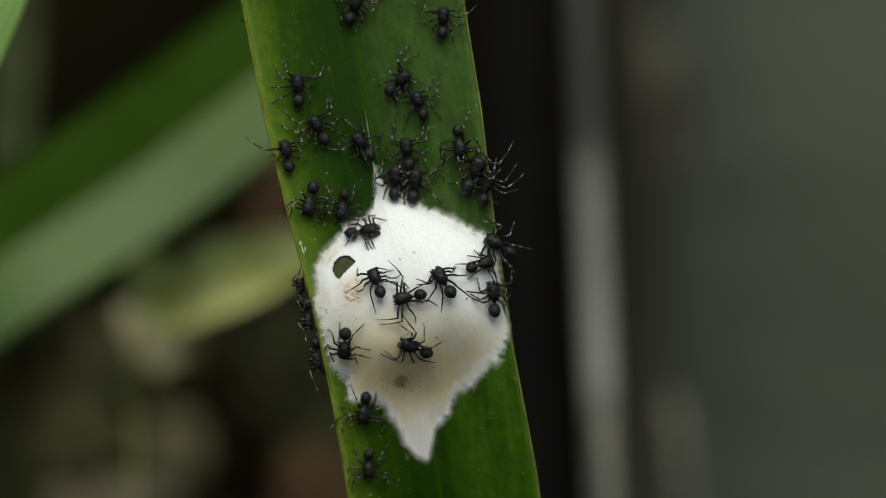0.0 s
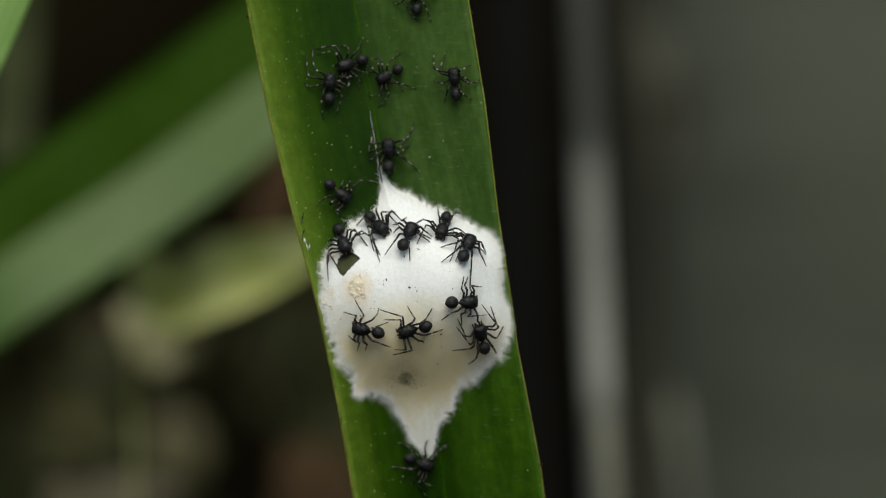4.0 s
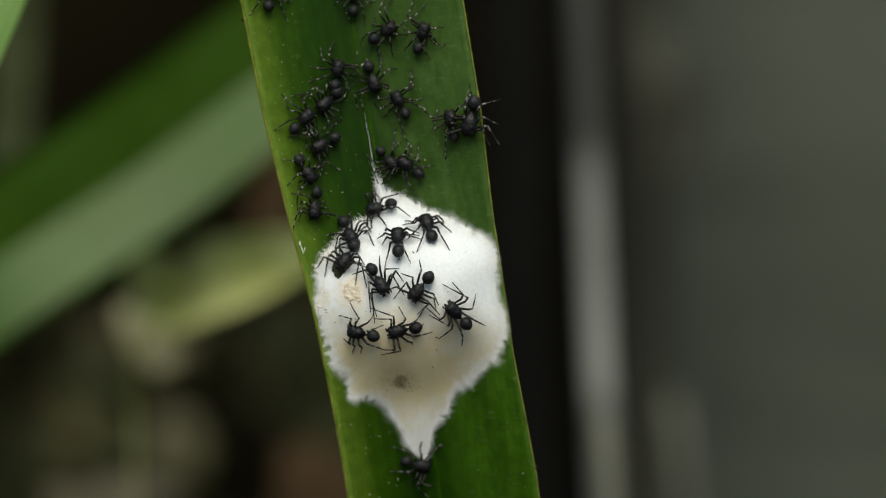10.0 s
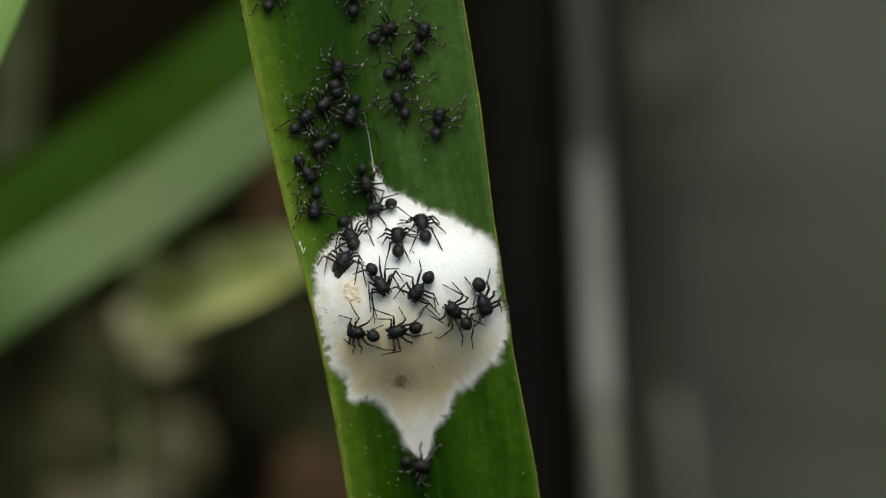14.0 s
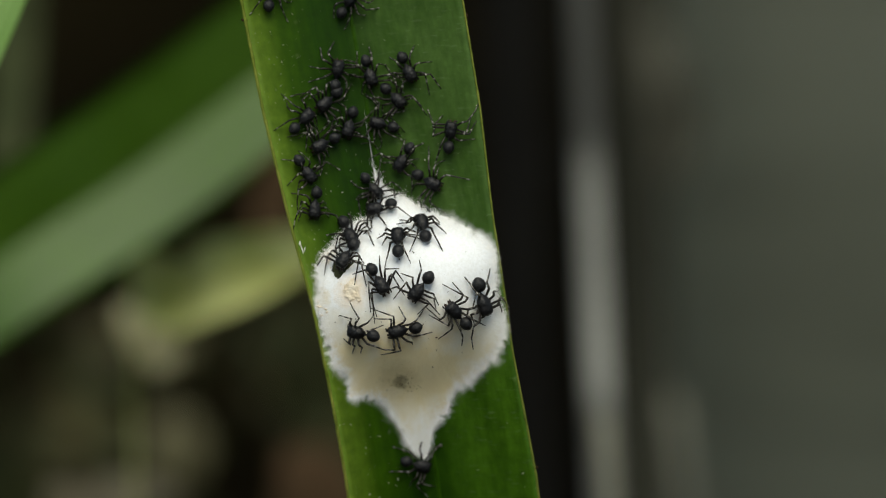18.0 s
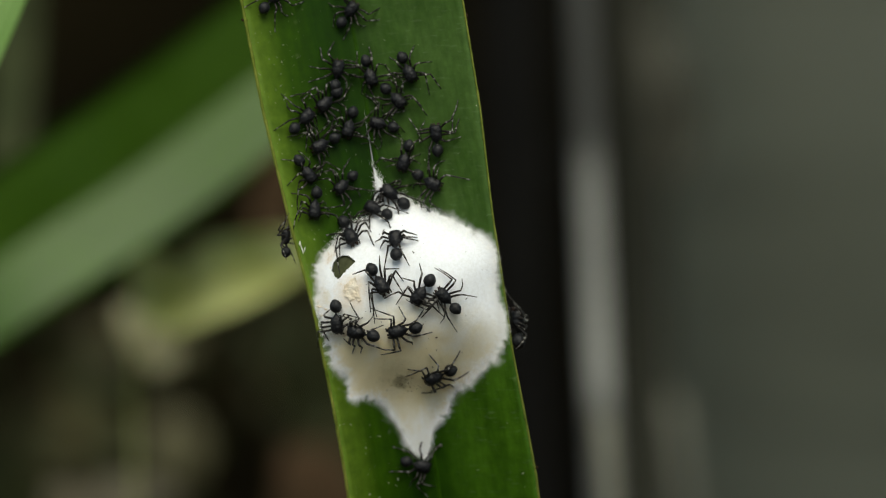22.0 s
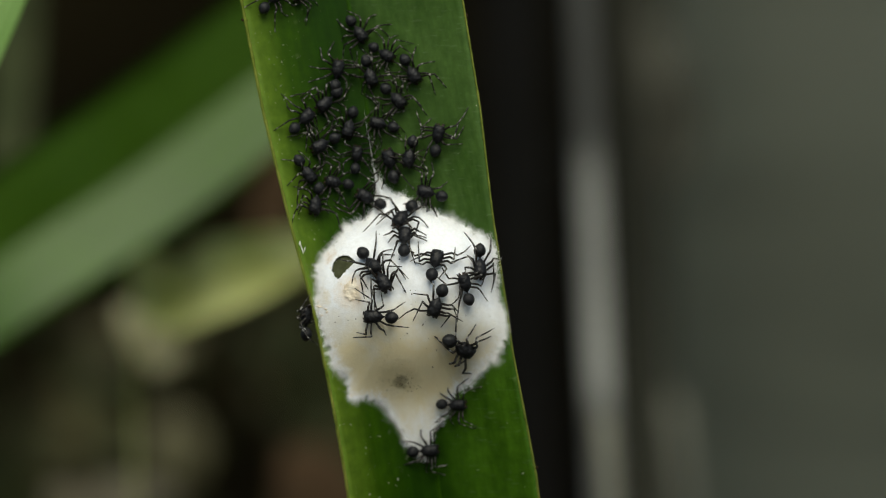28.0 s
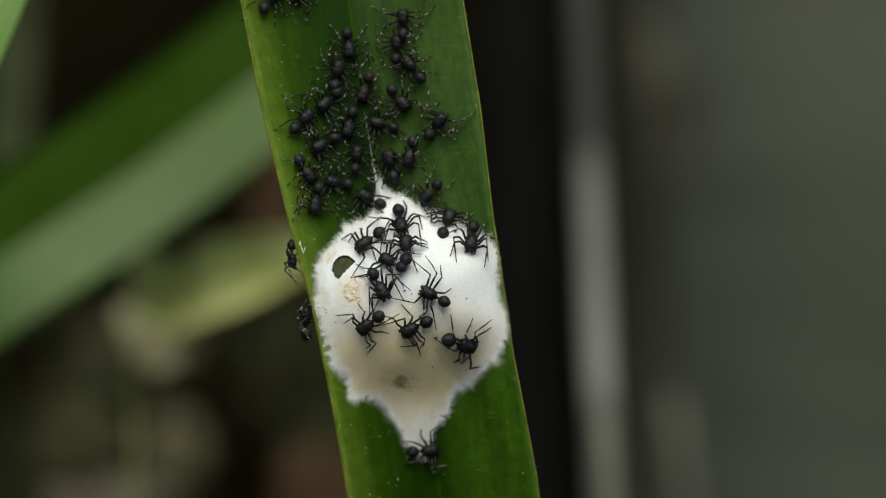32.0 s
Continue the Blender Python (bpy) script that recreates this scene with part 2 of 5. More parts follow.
def spider_material(name, dark, light, rough):
    m, nt, b = material(name, dark, rough)
    b.inputs["Specular IOR Level"].default_value = 0.24
    n = node(nt, "ShaderNodeTexNoise", Scale=2500.0, Detail=4.0)
    nt.links.new(coords(nt), n.inputs["Vector"])
    nt.links.new(ramp(nt, n.outputs["Fac"], [(0.35, dark), (0.7, light)]), b.inputs["Base Color"])
    bump(nt, b, n.outputs["Fac"], 1.0, 0.00014)
    return m


BLACK = spider_material("dusty_black_carapace", (0.004, 0.0042, 0.0052), (0.013, 0.0138, 0.017), 0.45)
ABDOMEN = spider_material("grey_black_abdomen", (0.005, 0.0055, 0.0068), (0.017, 0.018, 0.021), 0.5)
JAW = spider_material("red_brown_jaw", (0.012, 0.007, 0.005), (0.04, 0.020, 0.014), 0.45)
LEG_DARK = spider_material("black_leg", (0.008, 0.0075, 0.007), (0.028, 0.024, 0.021), 0.4)
LEG_PALE = spider_material("pale_leg_ring", (0.05, 0.048, 0.045), (0.36, 0.35, 0.33), 0.4)


# ---- helpers for meshes ----
def finish(bm, name, materials):
    me = bpy.data.meshes.new(name)
    bm.to_mesh(me)
    bm.free()
    for m in materials if isinstance(materials, (list, tuple)) else [materials]:
        me.materials.append(m)
    for p in me.polygons:
        p.use_smooth = True
    return me


def part(name, bm, mat, parent, label=""):
    ob = new(name, finish(bm, name, mat))
    ob.parent = parent
    return tagged(ob, label)


# ---- surface: the leaf and the silk sac as height fields over the plane y = 0 ----
# x to the right, v up, both from the middle of the leaf's visible stretch, metres; heights grow towards the viewer
LEAF_V = [-0.40, -0.15, -0.0294, -0.0271, -0.0187, -0.0119, -0.0069, 0.0041, 0.0166, 0.0294, 0.12, 0.30]
LEAF_LEFT = [0.0520, 0.0165, -0.01140, -0.0117, -0.0131, -0.0144, -0.01545, -0.01840, -0.0214, -0.02390, -0.0390, -0.0700]
LEAF_RIGHT = [0.0600, 0.0335, 0.01147, 0.01120, 0.0096, 0.00827, 0.0076, 0.00593, 0.00447, 0.0024, -0.0138, -0.0560]
SAC_X, SAC_V = -0.0037, -0.0066
SAC_ANGLE = [-180, -180.0, -172.6, -162.7, -151.8, -140.9, -133.2, -127.9, -123.3, -117.8, -110.5, -103.8, -98.3, -94.3, -91.7, -88.3, -85.9, -83.2, -81.2, -78.1, -72.4, -67.8, -62.7, -55.1, -46.1, -38.9, -30.1, -21.8, -14.4, -6.7, 3.4, 13.9, 23.4, 33.1, 41.6, 52.3, 65.7, 79.4, 86.7, 92.9, 100.3, 105.0, 105.4, 107.5, 111.9, 118.4, 131.0, 140.1, 149.2, 158.0, 170.1, 180]
SAC_RADIUS = [168, 169, 165, 163, 163, 175, 170, 182, 200, 185, 180, 187, 208, 227, 245, 260, 275, 259, 228, 210, 203, 182, 171, 171, 169, 170, 175, 174, 171, 163, 153, 153, 163, 176, 177, 167, 164, 168, 176, 188, 202, 235, 264, 212, 184, 171, 181, 172, 178, 180, 167, 168]


TURN = np.arange(-180, 180)
RIM_LINE = np.interp(TURN, SAC_ANGLE, SAC_RADIUS)
BELL = np.exp(-0.5 * (np.arange(-40, 41) / 11.0) ** 2)
SOFT_RIM = np.convolve(np.concatenate([RIM_LINE[-40:], RIM_LINE, RIM_LINE[:40]]), BELL / BELL.sum(), "valid")


def leaf_edges(v):
    return float(np.interp(v, LEAF_V, LEAF_LEFT)), float(np.interp(v, LEAF_V, LEAF_RIGHT))


def leaf_mid(v):
    left, right = leaf_edges(v)
    return left + 0.48 * (right - left)


def leaf_height(x, v):
    left, right = leaf_edges(v)
    mid = leaf_mid(v)
    w = (x - mid) / ((right - mid) if x > mid else (mid - left))
    bend = -0.9 * max(0.0, abs(v) - 0.045) ** 2
    bend -= 0.14 * (math.sqrt((v + 0.014) ** 2 + 0.00006) - v - 0.014)
    return bend + 0.0032 * (min(1.4, (w * w + 0.0006) ** 0.72) - 1.0)


def sac_height(x, v):
    """Height over the leaf; 0 outside of the sac."""
    dx, dv = x - SAC_X, v - SAC_V
    r, a = math.hypot(dx, dv), math.degrees(math.atan2(dv, dx))
    rho = r / (float(np.interp(a, SAC_ANGLE, SAC_RADIUS)) * 6.667e-5)
    if rho >= 1:
        return 0.0
    low = dv - 0.0012 - 0.22 * dx
    q = (dx / 0.0124) ** 2 + (low / (0.0118 if low > 0 else 0.0100)) ** 2
    soft = min(1.0, r / (float(np.interp(a, TURN, SOFT_RIM)) * 7.0e-5))
    return 0.0056 * math.exp(-0.7 * q * (0.5 + 0.5 * q)) * (1 - soft ** 3) ** 1.5 + 0.0005 * (1 - rho ** 4)


def surface(x, v):
    return leaf_height(x, v) + sac_height(x, v)


def surface_normal(x, v, e=0.0012):
    gx = (surface(x + e, v) - surface(x - e, v)) / (2 * e)
    gv = (surface(x, v + e) - surface(x, v - e)) / (2 * e)
    return (-gx, -gv, 1.0)


# ---- end of surface ----
MIDDLE = 0.40
SWAY = [(0.0, 1, 0), (0.5, 2, 0), (1.0, 0, 0), (1.5, 5, -6), (2.0, 10, -5), (2.5, 19, -1), (3.0, 7, 5), (3.5, 6, 6), (4.5, 14, 5), (5.5, 21, 5), (6.0, 7, 5), (6.5, 12, 2), (7.0, 4, 0),
        (7.5, 1, -1), (8.0, 1, 0), (8.5, -1, 0), (9.0, 0, 0), (32.0, 0, 0)]


def sway(t):
    ts = [r[0] for r in SWAY]
    return float(np.interp(t, ts, [r[1] for r in SWAY])) * 6.667e-5, float(np.interp(t, ts, [r[2] for r in SWAY])) * 6.667e-5


def on_plant(x, v, h):
    return Vector((x, -h, MIDDLE + v))


# ---- ground and surroundings ----
bm = bmesh.new()
bmesh.ops.create_grid(bm, x_segments=60, y_segments=60, size=1.0)
for q in bm.verts:
    far = max(abs(q.co.x), abs(q.co.y))
    q.co.xy *= 3.0 if far < 0.99 else 200.0
    q.co.z = 0.012 * noise.noise(q.co * 2.0) - 0.012 if far < 0.9 else -0.012
tagged(new("ground", finish(bm, "ground", SOIL)), "dark brown forest soil with leaf litter", "ground", kind="structure")


def box_mesh(bm, x0, x1, y0, y1, z0, z1):
    vs = [bm.verts.new((x, y, z)) for x in (x0, x1) for y in (y0, y1) for z in (z0, z1)]
    for f in ((0, 1, 3, 2), (4, 6, 7, 5), (0, 4, 5, 1), (2, 3, 7, 6), (0, 2, 6, 4), (1, 5, 7, 3)):
        bm.faces.new([vs[i] for i in f])
    bmesh.ops.recalc_face_normals(bm, faces=bm.faces)


def spot(px, py, y):
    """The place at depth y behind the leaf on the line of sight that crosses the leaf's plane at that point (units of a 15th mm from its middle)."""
    k = (y + 0.4257) / 0.4257
    return Vector(((px - 784) * 6.667e-5 * k, y, MIDDLE + (441 - py) * 6.667e-5 * k))


def smooth_path(points, n):
    """Catmull-Rom through the points."""
    ps = [points[0] * 2 - points[1], *points, points[-1] * 2 - points[-2]]
    out = []
    for i in range(n + 1):
        s = i / n * (len(points) - 1)
        k = min(int(s), len(points) - 2)
        f = s - k
        a, b, c, d = ps[k:k + 4]
        out.append(0.5 * (2 * b + (c - a) * f + (2 * a - 5 * b + 4 * c - d) * f * f + (3 * b - a - 3 * c + d) * f ** 3))
    return out


def blade(points, width, fold, facing=(0, -1, 0), n=40, taper=0.6, thick=0.0004, stalk=0.0):
    """A strap leaf along a path: two halves that meet at an angle in the midrib, with a front and a back face."""
    bm = bmesh.new()
    uv = bm.loops.layers.uv.new("UVMap")
    path = smooth_path([Vector(p) for p in points], n)
    across_n = 12
    face = Vector(facing)
    rows = []
    for side in (1, -1):
        grid = []
        for i, p in enumerate(path):
            along = (path[min(i + 1, n)] - path[max(i - 1, 0)]).normalized()
            across = along.cross(face).normalized()
            up = across.cross(along).normalized()
            f = i / n
            if stalk:
                g = min(1.0, max(0.0, (f - stalk) / (1 - stalk)))
                half = width / 2 * max(0.025, math.sin(math.pi * g) ** 0.6)
            else:
                half = width / 2 * (1 - taper * abs(2 * f - 1) ** 3)
            line = []
            for j in range(across_n + 1):
                w = 2 * j / across_n - 1
                wave = 0.03 * half * noise.noise(p * 25 + Vector((w, 0, 0)))
                q = p + across * half * w + up * (fold * half * abs(w) + wave + side * thick / 2 * (1 - abs(w) ** 4 * 0.8))
                line.append(bm.verts.new(q))
            grid.append(line)
        rows.append(grid)
        for i in range(n):
            for j in range(across_n):
                quad = [grid[i][j], grid[i][j + 1], grid[i + 1][j + 1], grid[i + 1][j]]
                fc = bm.faces.new(quad if side < 0 else quad[::-1])
                for lp in fc.loops:
                    lp[uv].uv = (0, 0)
                for lp in fc.loops:
                    for jj, ii in ((j, i), (j + 1, i), (j, i + 1), (j + 1, i + 1)):
                        if lp.vert is grid[ii][jj]:
                            lp[uv].uv = (jj / across_n * width, ii / n * width * 8)
    a, b = rows
    for grid in rows:
        for i in range(n):
            bm.edges.get((grid[i][across_n // 2], grid[i + 1][across_n // 2])).smooth = False
    for i in range(n):
        for j in (0, across_n):
            bm.faces.new([a[i][j], a[i + 1][j], b[i + 1][j], b[i][j]])
    return bm


def leaf_thing(name, points, width, fold, mat, label, facing=(0, -1, 0), category="leaf", **more):
    base = new(name)
    base.location = points[0]
    local = [Vector(p) - Vector(points[0]) for p in points]
    part("blade", blade(local, width, fold, facing, **more), mat, base)
    bm = bmesh.new()
    path = smooth_path(local, 40)
    face = Vector(facing).normalized()
    rings = []
    for i, p in enumerate(path):
        r = width * 0.010 * (1.2 - i / 40)
        along = (path[min(i + 1, 40)] - path[max(i - 1, 0)]).normalized()
        side = along.cross(face).normalized()
        rings.append([bm.verts.new(p + (side * math.cos(t) + side.cross(along) * math.sin(t)) * r) for t in [k * math.tau / 6 for k in range(6)]])
    for p, q in zip(rings, rings[1:]):
        for k in range(6):
            bm.faces.new([p[k], p[(k + 1) % 6], q[(k + 1) % 6], q[k]])
    part("midrib", bm, mat, base)
    return tagged(base, label, category)


# grey wall on one side, with the dark gap and the two trunks before it
bm = bmesh.new()
box_mesh(bm, 0.062, 1.6, 0.62, 0.70, -0.02, 1.9)
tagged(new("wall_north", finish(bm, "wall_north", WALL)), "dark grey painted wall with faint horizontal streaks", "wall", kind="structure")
# flat sheet behind it all; the darkness of the undergrowth is its base colour
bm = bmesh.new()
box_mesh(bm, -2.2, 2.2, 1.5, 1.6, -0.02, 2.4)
tagged(new("backdrop", finish(bm, "backdrop", SHADE)), "near-black sheet painted as the undergrowth's deep shade", "backdrop", kind="structure")


def trunk(name, points, radius, mat, label, category="tree"):
    base = new(name)
    base.location = points[0]
    bm = bmesh.new()
    path = smooth_path([Vector(p) - Vector(points[0]) for p in points], 40)
    rings = []
    for i, p in enumerate(path):
        ring = []
        for j in range(16):
            a = j * math.tau / 16
            r = radius * (1 + 0.12 * noise.noise(Vector((math.cos(a), math.sin(a), i * 0.35)) * 1.5))
            ring.append(bm.verts.new(p + Vector((r * math.cos(a), r * math.sin(a), 0))))
        rings.append(ring)
    for a, b in zip(rings, rings[1:]):
        for j in range(16):
            bm.faces.new([a[j], a[(j + 1) % 16], b[(j + 1) % 16], b[j]])
    bm.faces.new(rings[0][::-1]), bm.faces.new(rings[-1])
    part("trunk", bm, mat, base)
    rng = random.Random(len(label))
    for z in (0.18, 0.43, 0.71):
        p = min(path, key=lambda q: abs(q.z - z))
        bm = bmesh.new()
        bmesh.ops.create_icosphere(bm, subdivisions=2, radius=radius * 0.45)
        for q in bm.verts:
            q.co *= 1 + 0.3 * noise.noise(q.co * 80)
        a = rng.uniform(-2.8, -0.3)
        part("knot", bm, mat, base).location = p + Vector((math.cos(a), math.sin(a), 0)) * radius * 0.85
    return tagged(base, label, category)


def upright(px0, px1, y, top=1.6):
    k = (y + 0.4257) / 0.4257 * 6.667e-5
    x = ((px0 + px1) / 2 - 784) * k
    return [(x, y, -0.01), (x, y, 0.4), (x, y, 0.8), (x, y, top)], (px1 - px0) / 2 * k


def leaning(top_px, bottom_px, y, top=1.4):
    """A trunk whose axis crosses the top and the bottom of the view at those points."""
    a, b = spot(top_px, 0, y), spot(bottom_px, 882, y)
    d = (b.x - a.x) / (b.z - a.z)
    return [(a.x + d * (z - a.z), y, z) for z in (-0.01, top * 0.25, top * 0.5, top * 0.75, top)]


K = 6.667e-5
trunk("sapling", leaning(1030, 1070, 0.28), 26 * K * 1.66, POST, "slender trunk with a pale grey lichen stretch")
# the second is a column added where there is only a deeply shaded gap
trunk("sapling", leaning(905, 935, 0.52), 62 * K * 2.2, GAP_SHADE, "blackish slender trunk in deep shade")
trunk("sapling", leaning(1130, 1140, 0.55), 54 * K * 2.3, BROWN_POST, "dark brown slender trunk before the wall")
trunk("stick", leaning(1110, 1214, 0.50, 0.362), 10 * K * 2.2, STICK, "thin pale leaning stick before the wall", "stick")
trunk("stick", leaning(1000, 1080, 0.235, 0.369), 15 * K * 1.55, STICK, "short pale stick leaning by the trunk", "stick")


def from_soil(points, y):
    """A path that rises out of the soil below its first visible point."""
    first = points[0]
    return [Vector((first.x + 0.02, y + 0.02, -0.005)), Vector((first.x + 0.008, y, 0.2)), *points]


# blurred leaves of the same plant on the other side
leaf_thing("plant_leaf", [spot(-500, 868, 0.20), spot(-60, 505, 0.20), spot(250, 293, 0.21), spot(560, 48, 0.22), spot(900, -280, 0.24)],
           0.0268, 0.5, BACK_LEAF, "broad folded green leaf with a pale sheen", facing=(0, -0.95, 0.06))
light_leaf = leaf_thing("plant_leaf", [spot(-160, 330, 0.03), spot(-40, 70, 0.03), spot(40, -150, 0.03), spot(120, -500, 0.04)],
           0.008, 0.3, LIGHT_LEAF, "light green leaf blade", facing=(0.2, -0.9, 0.4))
leaf_thing("plant_leaf", from_soil([spot(235, 620, 0.22), spot(310, 555, 0.22), spot(405, 500, 0.22), spot(490, 462, 0.23), spot(590, 415, 0.25)], 0.22),
           0.0185, 0.3, OLIVE_LEAF, "olive green leaf blade", stalk=0.36, facing=(0, -0.7, 0.7))
leaf_thing("plant_leaf", from_soil([spot(310, 700, 0.27), spot(290, 640, 0.27), spot(262, 590, 0.27), spot(220, 535, 0.28)], 0.27),
           0.0105, 0.25, PALE_LEAF, "small pale yellowish leaf", stalk=0.5, facing=(0, -0.8, 0.6))
leaf_thing("dry_leaf", from_soil([spot(560, 1010, 0.36), spot(570, 940, 0.36), spot(550, 860, 0.36), spot(510, 790, 0.36)], 0.36),
           0.020, 0.4, DRY_LEAF, "dead brown curled leaf", stalk=0.42, facing=(0, -0.8, 0.5))
leaf_thing("dry_leaf", from_soil([spot(470, 480, 0.30), spot(480, 400, 0.30), spot(500, 320, 0.30), spot(530, 250, 0.30)], 0.30),
           0.010, 0.4, DRY_LEAF, "dead brown hanging leaf", stalk=0.42, facing=(0, -0.8, 0.5))
leaf_thing("dry_leaf", from_soil([spot(90, 985, 0.30), spot(150, 920, 0.30), spot(225, 885, 0.30), spot(320, 868, 0.31)], 0.30),
           0.013, 0.3, STRAW, "bleached withered leaf over the soil", stalk=0.42, facing=(0, -0.7, 0.7))
leaf_thing("plant_leaf", from_soil([spot(0, 900, 0.38), spot(-5, 500, 0.38), spot(14, 200, 0.38), spot(55, -420, 0.38)], 0.38),
           0.0105, 0.3, DEEP_LEAF, "dull olive leaf in the shade", stalk=0.62, facing=(0.2, -0.9, 0.3))
leaf_thing("dry_leaf", [Vector((spot(1140, 60, 0.55).x, 0.52, spot(1140, 60, 0.55).z)), spot(1175, 130, 0.50), spot(1195, 220, 0.50), spot(1185, 310, 0.50)],
           0.012, 0.3, WITHERED, "dark withered leaf on the trunk", facing=(0.2, -0.9, 0.1))



def shrub():
    """A low bush behind the plant: thin stems and a loose mass of small leaves."""
    rng = random.Random(23)
    base = new("shrub")
    base.location = (-0.09, 0.72, 0)
    for k in range(7):
        bm = bmesh.new()
        x, y = rng.uniform(-0.06, 0.06), rng.uniform(-0.05, 0.05)
        path = smooth_path([Vector((x * 0.3, y * 0.3, -0.01)), Vector((x * 0.7, y * 0.7, 0.15)), Vector((x, y, 0.31))], 12)
        rings = [[bm.verts.new(p + Vector((math.cos(t), math.sin(t), 0)) * (0.002 - 0.0001 * i)) for t in [j * math.tau / 6 for j in range(6)]] for i, p in enumerate(path)]
        for p, q in zip(rings, rings[1:]):
            for j in range(6):
                bm.faces.new([p[j], p[(j + 1) % 6], q[(j + 1) % 6], q[j]])
        part("stem", bm, DRY_LEAF, base)
    verts, faces = [], []
    outline = ((0.0, 0.0), (0.25, 0.34), (0.55, 0.40), (0.82, 0.24), (1.0, 0.0))
    for _ in range(900):
        c = Vector((rng.uniform(-0.11, 0.095), rng.uniform(-0.06, 0.07), 0.39 * rng.random() ** 0.7))
        if noise.noise(c * 28) < -0.12:
            continue
        turn = Euler((rng.gauss(0.5, 0.5), rng.uniform(0, 6.3), rng.gauss(0, 0.7))).to_matrix()
        size = rng.uniform(0.009, 0.024)
        start = len(verts)
        for f, w in outline:
            for side in (-1, 0, 1):
                verts.append(c + turn @ Vector(((w * side) * size, abs(side) * -0.12 * w * size + 0.2 * size * (f - 0.5) ** 2, (f - 0.5) * size)))
        for i in range(4):
            for k in (0, 1):
                a = start + 3 * i + k
                faces.append((a, a + 1, a + 4, a + 3))
    me = bpy.data.meshes.new("foliage")
    me.from_pydata(verts, [], faces)
    me.materials.append(BUSH)
    leaves = new("foliage", me)
    leaves.parent = base
    tagged(leaves, "small olive and brown leaves", kind="stuff")
    return tagged(base, "low shaded bush of small olive and brown leaves", "shrub")


shrub()

# ---- the strap leaf that carries everything ----
def strap_leaf():
    base = new("strap_leaf")
    base.location = (0, 0, MIDDLE)
    vs = [-0.41 + 0.01 * i for i in range(37)] + [-0.04 + 0.0005 * i for i in range(160)] + [0.04 + 0.01 * i for i in range(22)]
    n = 28
    bm = bmesh.new()
    uv = bm.loops.layers.uv.new("UVMap")
    sheets = []
    for side in (0, 1):
        sheet = []
        for v in vs:
            left, right = leaf_edges(v)
            line = []
            for j in range(n + 1):
                w = j / n
                x = left + w * (right - left)
                ripple = 0.00006 * noise.noise(Vector((x * 900, v * 60, 3.0)))
                h = leaf_height(x, v) + ripple - side * 0.0005 * (1 - abs(2 * w - 1) ** 6)
                line.append((bm.verts.new((x, -h, v)), (w * (right - left), v)))
            sheet.append(line)
        sheets.append(sheet)
        for i in range(len(vs) - 1):
            for j in range(n):
                q = [sheet[i][j], sheet[i][j + 1], sheet[i + 1][j + 1], sheet[i + 1][j]]
                if side:
                    q.reverse()
                f = bm.faces.new([c[0] for c in q])
                for lp, c in zip(f.loops, q):
                    lp[uv].uv = c[1]
    a, b = sheets
    for j in (0, n):
        for i in range(len(vs) - 1):
            bm.faces.new([a[i][j][0], a[i + 1][j][0], b[i + 1][j][0], b[i][j][0]])
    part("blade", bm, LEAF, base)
    # thickened pale margins
    for k, name in ((0, "margin"), (1, "margin")):
        bm = bmesh.new()
        rings = []
        for v in vs:
            x = leaf_edges(v)[k]
            out = 1 if k else -1
            c = Vector((x - out * 0.00008, -leaf_height(x, v), v))
            r = (0.00012 if k else 0.00019) * (1 + 0.45 * noise.noise(Vector((k * 9, 0, v * 1500))))
            rings.append([bm.verts.new(c + Vector((r * math.cos(t), r * 1.1 * math.sin(t), 0))) for t in [i * math.tau / 7 for i in range(7)]])
        for p, q in zip(rings, rings[1:]):
            for i in range(7):
                bm.faces.new([p[i], p[(i + 1) % 7], q[(i + 1) % 7], q[i]])
        part(name, bm, RIM, base, "pale yellow-green margin")
    # the midrib, a low pale ridge
    bm = bmesh.new()
    rings = []
    for v in vs[20:]:
        x = leaf_mid(v)
        r = 0.00022
        c = Vector((x, -leaf_height(x, v), v))
        rings.append([bm.verts.new(c + Vector((r * math.cos(t), -0.35 * r * math.sin(t), 0))) for t in [i * math.pi / 6 for i in range(7)]])
    for p, q in zip(rings, rings[1:]):
        for i in range(6):
            bm.faces.new([p[i], p[i + 1], q[i + 1], q[i]])
    bmesh.ops.recalc_face_normals(bm, faces=bm.faces)
    part("midrib", bm, MIDRIB, base, "pale green midrib")
    # pale specks and dark scars on the blade
    rng = random.Random(5)
    for name, mat, count in (("specks", SPECK, 420), ("scars", SCAR, 12)):
        bm = bmesh.new()
        for _ in range(count):
            v = rng.uniform(-0.031, 0.031)
            left, right = leaf_edges(v)
            if name == "scars":
                x = rng.choice((left, right)) + rng.uniform(-0.0002, 0.0002)
                size = rng.uniform(0.0001, 0.00026)
            else:
                x = left + (right - left) * (rng.betavariate(1.2, 5) if rng.random() < 0.75 else rng.random())
                size = rng.choice((0.000025, 0.00003, 0.00004, 0.00004, 0.00005, 0.00008))
            c = Vector((x, -leaf_height(x, v) - 0.00003, v))
            sx, sz = size * rng.uniform(0.6, 1.2), size * rng.uniform(0.7, 1.8)
            m = Matrix.LocRotScale(c, Euler((0, rng.uniform(0, 6), 0)), (sx, size * 0.3, sz))
            bmesh.ops.create_icosphere(bm, subdivisions=1, radius=1.0, matrix=m)
        tagged(part(name, bm, mat, base), kind="stuff")
    return tagged(base, "long waxy green strap leaf with pale margins", "leaf")


# ---- the silk egg sac ----
HOLE_X, HOLE_V = -0.01160, -0.00225


